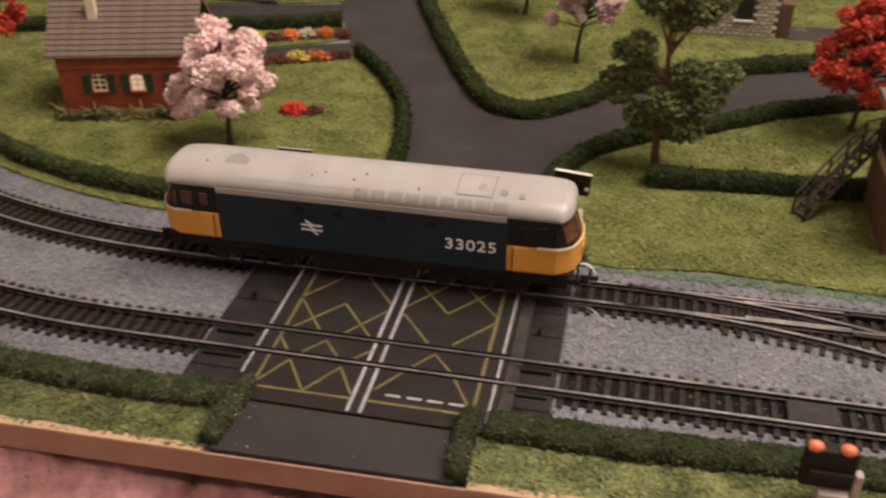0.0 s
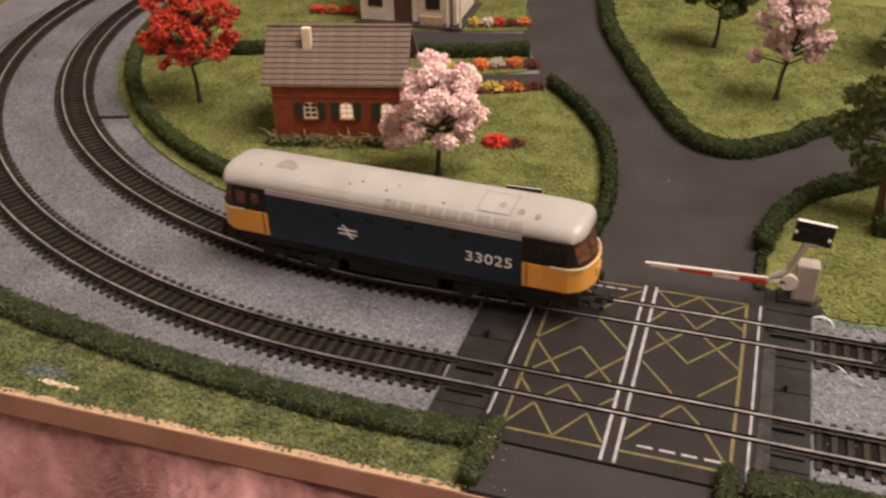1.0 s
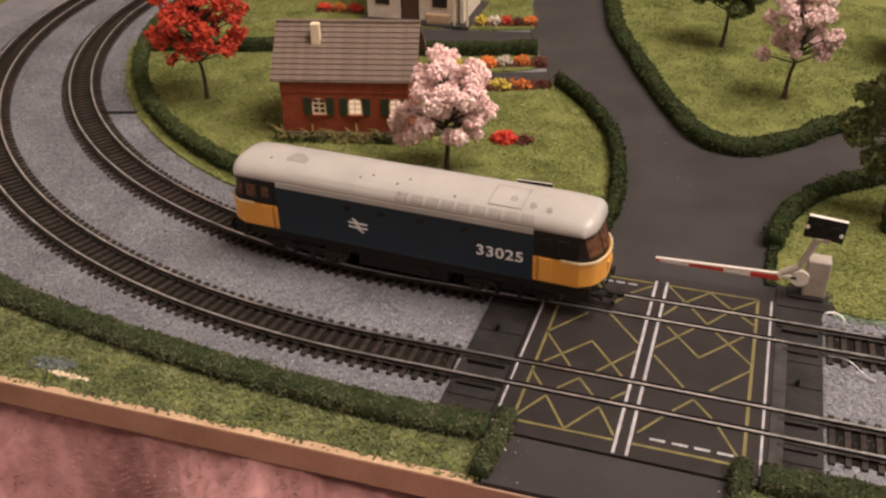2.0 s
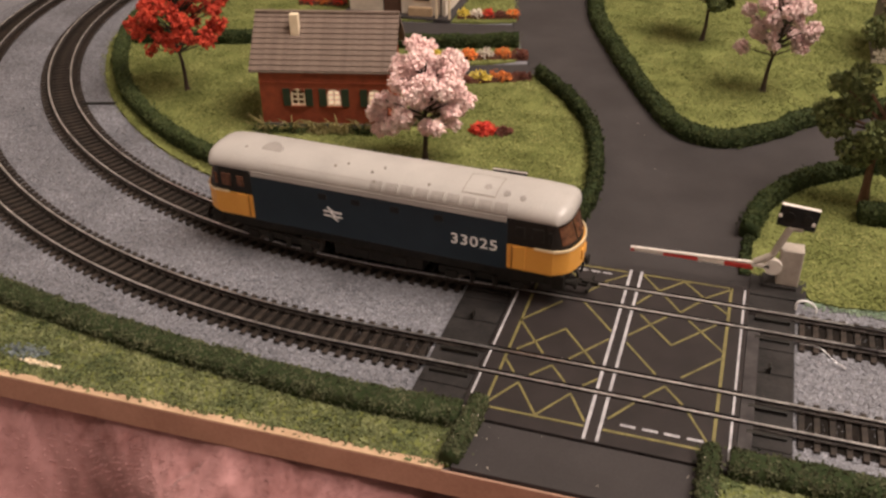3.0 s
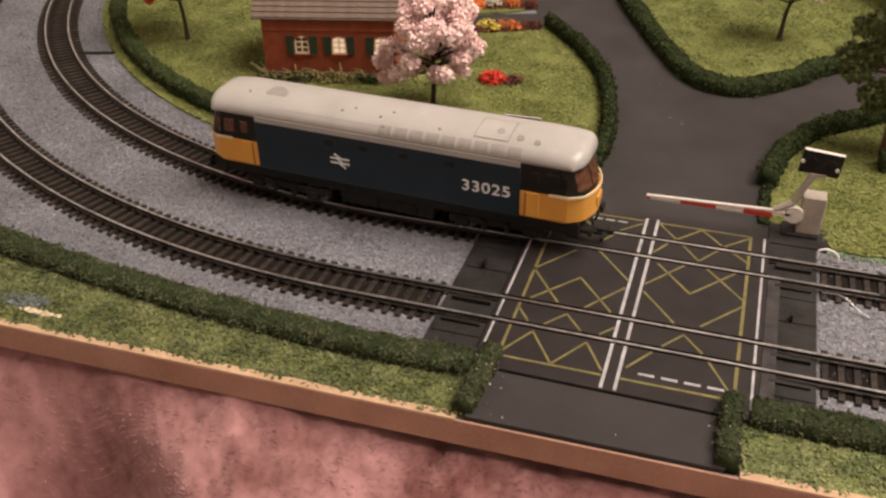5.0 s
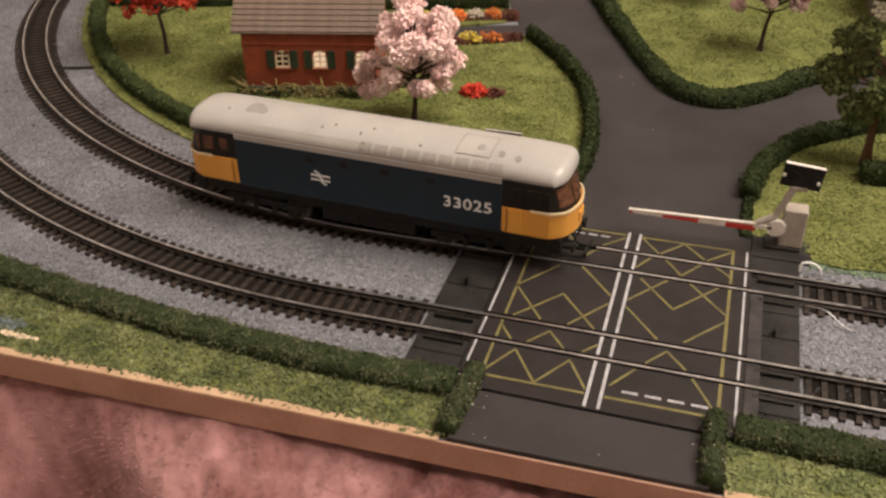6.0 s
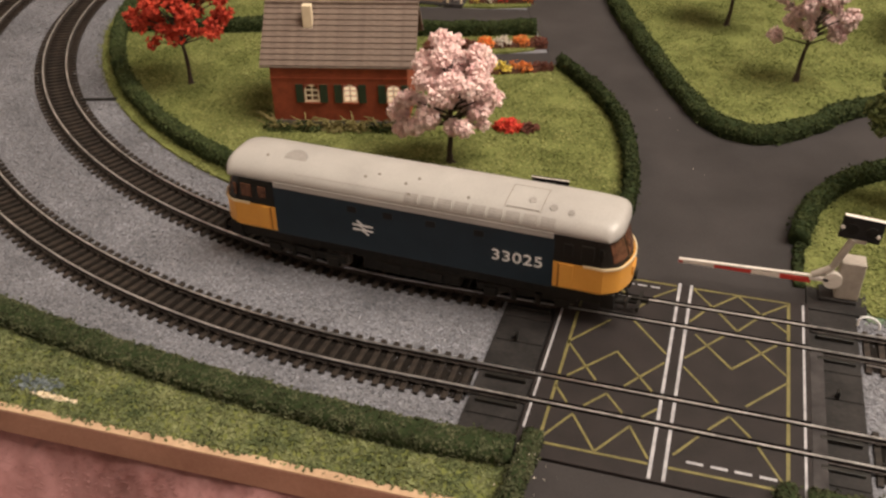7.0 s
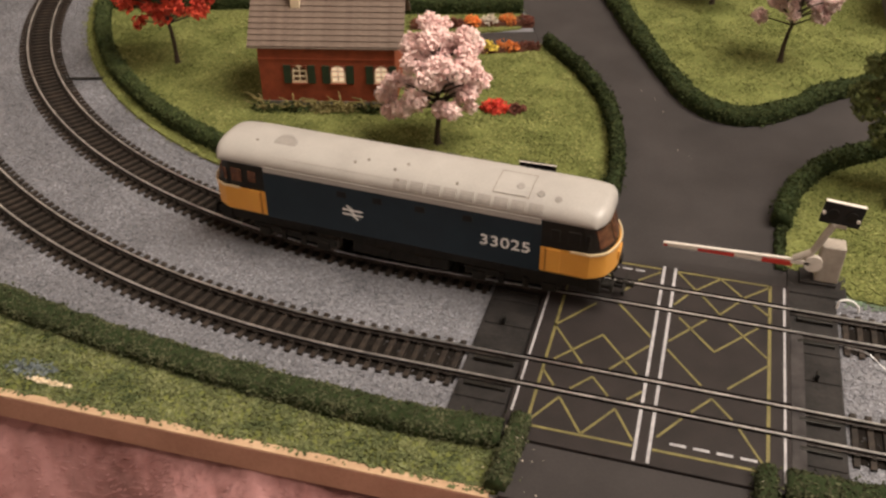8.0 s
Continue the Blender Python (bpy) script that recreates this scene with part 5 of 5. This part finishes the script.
# ---------------------------------------------------------------- white house, stone house, signal box
def white_house():
    h = thing("white_house", "white model house with dark doorway on grey slab", "house", at=pose(-0.2290, 0.4880, LAWN, 0, 0, 3))
    part("slab", boxes((-0.050, 0.053, -0.034, 0.045, -0.001, 0.0022), bevel=0.0004), M_GREY, h, "pale grey base slab")
    x0, x1, y0, y1, z1 = -0.046, 0.046, -0.024, 0.040, 0.042
    rows = [(x0, -0.014, y0, y0 + 0.0015, 0.002, z1), (-0.014, 0.004, y0, y0 + 0.0015, 0.026, z1), (0.004, x1, y0, y0 + 0.0015, 0.002, z1)]
    for r in rows:
        part("wall_section", boxes(r), M_WHITEWALL, h, "white front wall")
    part("wall", boxes((x0, x1, y1 - 0.0015, y1, 0.002, z1)), M_WHITEWALL, h)
    for s in (x0, x1 - 0.0015):
        part("wall", boxes((s, s + 0.0015, y0 + 0.0015, y1 - 0.0015, 0.002, z1)), M_WHITEWALL, h)
    part("door", boxes((-0.0138, 0.0038, y0 + 0.003, y0 + 0.004, 0.002, 0.026)), M_BROWN, h, "dark brown door")
    for c in (-0.031, 0.024):
        w = part("window", boxes((c - 0.008, c + 0.008, y0 - 0.0006, y0, 0.014, 0.030), bevel=0.0002), M_CREAM, h, "cream window frame")
        part("pane", boxes((c - 0.007, c + 0.007, y0 - 0.0009, y0 - 0.0005, 0.015, 0.029)), M_DARK, w)
    for x in (0.0385, 0.0505):
        part("porch_post", boxes((x, x + 0.0016, y0 - 0.008, y0 - 0.0064, 0.002, 0.030)), M_CREAM, h)
    part("planter", boxes((0.012, 0.034, y0 - 0.006, y0 - 0.001, 0.002, 0.010), bevel=0.0005), M_TAN, h, "tan planter box")
    part("drainpipe", rod(bmesh.new(), (0.042, y0 - 0.001, 0.002), (0.042, y0 - 0.001, z1), 0.0007, seg=6), M_DARK, h)
    bm = bmesh.new()
    prof = [(y0 - 0.006, z1 - 0.003), ((y0 + y1) / 2, z1 + 0.026), (y1 + 0.006, z1 - 0.003), (y1 + 0.006, z1 - 0.001), ((y0 + y1) / 2, z1 + 0.0285), (y0 - 0.006, z1 - 0.001)]
    a, b = [bm.verts.new((x0 - 0.004, y, z)) for y, z in prof], [bm.verts.new((x1 + 0.004, y, z)) for y, z in prof]
    bm.faces.new(a), bm.faces.new(b)
    for k in range(6):
        bm.faces.new((a[k], a[(k + 1) % 6], b[(k + 1) % 6], b[k]))
    part("roof", bm, M_ROOFBOARD, h, "brown pitched roof")


white_house()


def stone_house():
    h = thing("stone_house", "pale stone model cottage with dark window", "house", at=pose(0.2140, 0.4520, LAWN))
    part("wall", boxes((-0.036, 0.036, 0.0006, 0.0030, 0, 0.050)), M_MORTAR, h, "dark mortar front wall")
    part("wall", boxes((-0.036, -0.0335, 0.003, 0.055, 0, 0.050)), M_MORTAR, h)
    part("wall", boxes((0.0335, 0.036, 0.003, 0.055, 0, 0.050)), M_BROWN, h)
    part("wall", boxes((-0.036, 0.036, 0.055, 0.0575, 0, 0.050)), M_MORTAR, h)
    part("buttress", boxes((0.036, 0.046, 0.000, 0.012, -0.0005, 0.028), bevel=0.001), M_BROWN, h, "brown lean-to beside wall")
    bm = boxes((-0.0025, 0.0025, -0.0008, 0.0008, -0.0013, 0.0013), bevel=0.0003)
    me = bpy.data.meshes.new("stone")
    bmesh.ops.recalc_face_normals(bm, faces=bm.faces)
    bm.to_mesh(me)
    bm.free()
    me.materials.append(M_STONE)
    rng = random.Random(4)
    for r in range(15):
        for c in range(13):
            x, z = -0.0335 + c * 0.0056 + (0.0028 if r % 2 else 0) - 0.0012, 0.0018 + r * 0.0032
            if x > 0.0345 or (0.0000 < x < 0.0180 and 0.012 < z < 0.031):
                continue
            share("stone", me, pose(x, 0.0002 + rng.uniform(-0.0003, 0.0003), z, 0, rng.uniform(-3, 3), 0), h)
    w = part("window", boxes((0.0030, 0.0155, -0.0004, 0.0004, 0.0135, 0.0300)), M_DARK, h, "dark window opening")
    part("window_sill", boxes((0.0015, 0.0165, -0.0022, 0.0006, 0.0120, 0.0136), bevel=0.0003), M_WHITE, w, "white sill")
    part("roof", boxes((-0.040, 0.040, -0.005, 0.062, 0.0500, 0.0530)), M_ROOFBOARD, h, "brown roof")
    part("yard", boxes((0.046, 0.11, -0.002, 0.03, -0.0008, 0.0010), bevel=0.0003), M_ROAD, h, "dark yard slab")


stone_house()


def signal_cabin():
    h = thing("signal_cabin", "tan and brown model cabin with outside stairs", "building", at=pose(0.2765, 0.1330, LAWN))
    part("base_wall", boxes((0.0, 0.075, 0.0, 0.060, -0.001, 0.030), bevel=0.0005), M_BROWN, h, "brown lower wall")
    part("upper_wall", boxes((0.0005, 0.0745, 0.0005, 0.0595, 0.030, 0.062), bevel=0.0004), M_TAN, h, "tan upper wall")
    for k in range(4):
        part("window", boxes((-0.0004, 0.0006, 0.006 + k * 0.013, 0.016 + k * 0.013, 0.038, 0.056)), M_DARK, h)
    part("roof", boxes((-0.005, 0.080, -0.005, 0.065, 0.062, 0.066), bevel=0.0008), M_ROOFBOARD, h, "brown flat roof")


signal_cabin()


def stairs():
    s = thing("staircase", "dark brown model staircase with open railings", "stairs", at=pose(0.2390, 0.1640, LAWN, 0, 0, 38))
    run, rise, n = 0.042, 0.034, 9
    for y in (-0.0045, 0.0045):
        bm = bmesh.new()
        rod(bm, (0, y, 0), (run, y, rise), 0.0011, seg=6)
        part("stringer", bm, M_TRUNK, s)
        bm = bmesh.new()
        rod(bm, (0, y, 0.013), (run, y, rise + 0.013), 0.0007, seg=6)
        rod(bm, (0, y, 0.0065), (run, y, rise + 0.0065), 0.0005, seg=6)
        rod(bm, (run, y, rise + 0.013), (run + 0.014, y, rise + 0.013), 0.0007, seg=6)
        rod(bm, (run, y, rise + 0.0065), (run + 0.014, y, rise + 0.0065), 0.0005, seg=6)
        part("handrail", bm, M_TRUNK, s)
        for k in range(5):
            f = k / 4
            part("baluster", rod(bmesh.new(), (run * f, y, rise * f), (run * f, y, rise * f + 0.013), 0.0007, seg=6), M_TRUNK, s)
        part("post", rod(bmesh.new(), (run + 0.012, y, -0.001), (run + 0.012, y, rise + 0.013), 0.0009, seg=6), M_TRUNK, s)
    for k in range(n):
        f = (k + 0.5) / n
        part("tread", boxes((run * f - 0.0022, run * f + 0.0022, -0.0045, 0.0045, rise * f - 0.0004, rise * f + 0.0004)), M_TRUNK, s)
    part("landing", boxes((run - 0.001, run + 0.015, -0.0050, 0.0050, rise - 0.0006, rise + 0.0006)), M_TRUNK, s)


stairs()

# sleepers, last of the large counts
lay_sleepers(outer_line, outer, gap=(-0.0365, 0.1245))
lay_sleepers(inner_line, inner, gap=(-0.0365, 0.1245))
lay_sleepers(cross_line[6:30], turnout)

# ---------------------------------------------------------------- what moves
def on_inner(s):
    """A place on the inner track, s metres to the right of where the curve begins, and its heading."""
    if s >= 0:
        return Vector((CX + s, 0.067, 0.0)), 0.0
    a = -s / R_IN
    return Vector((CX - R_IN * math.sin(a), CY - R_IN * math.cos(a), 0.0)), -a


REST = -0.0831
RUN = [(0.0, 0.1064), (0.15, 0.0860), (0.30, 0.0650), (0.50, 0.0366), (0.60, 0.0195), (0.70, 0.0065), (0.80, 0.0010), (0.90, 0.0), (8.0, 0.0)]


def travelled(t):
    return float(np.interp(t, [r[0] for r in RUN], [r[1] for r in RUN]))


def motions():
    times = [round(k * 0.05, 2) for k in range(19)] + [8.0]
    rows, bogie_rows, wheel_rows = [], {}, {}
    for t in times:
        d = travelled(t)
        s = REST + d - CX
        (rear, ra), (front, fa) = on_inner(s - 0.077), on_inner(s + 0.058)
        yaw = math.atan2(front.y - rear.y, front.x - rear.x)
        mid = front - 0.058 * Vector((math.cos(yaw), math.sin(yaw), 0))
        body = pose(mid.x, mid.y, 0, 0, 0, math.degrees(yaw))
        rows.append((t, body))
        for k, at in ((0, -0.057), (1, 0.057)):
            place, a = on_inner(s + at)
            local = body.inverted() @ place
            bogie_rows.setdefault(k, []).append((t, pose(local.x / 0.982, local.y, 0, 0, 0, math.degrees(a - yaw))))
            for j, (wheel, x) in enumerate(bogies[k][2]):
                wheel_rows.setdefault((k, j), []).append((t, pose(x, 0, 0.0066, 0, math.degrees(d / 0.0066), 0)))
    walk(loco, rows)
    for k in (0, 1):
        walk(bogies[k][0], bogie_rows[k])
        for j, (wheel, x) in enumerate(bogies[k][2]):
            walk(wheel, wheel_rows[k, j])


motions()
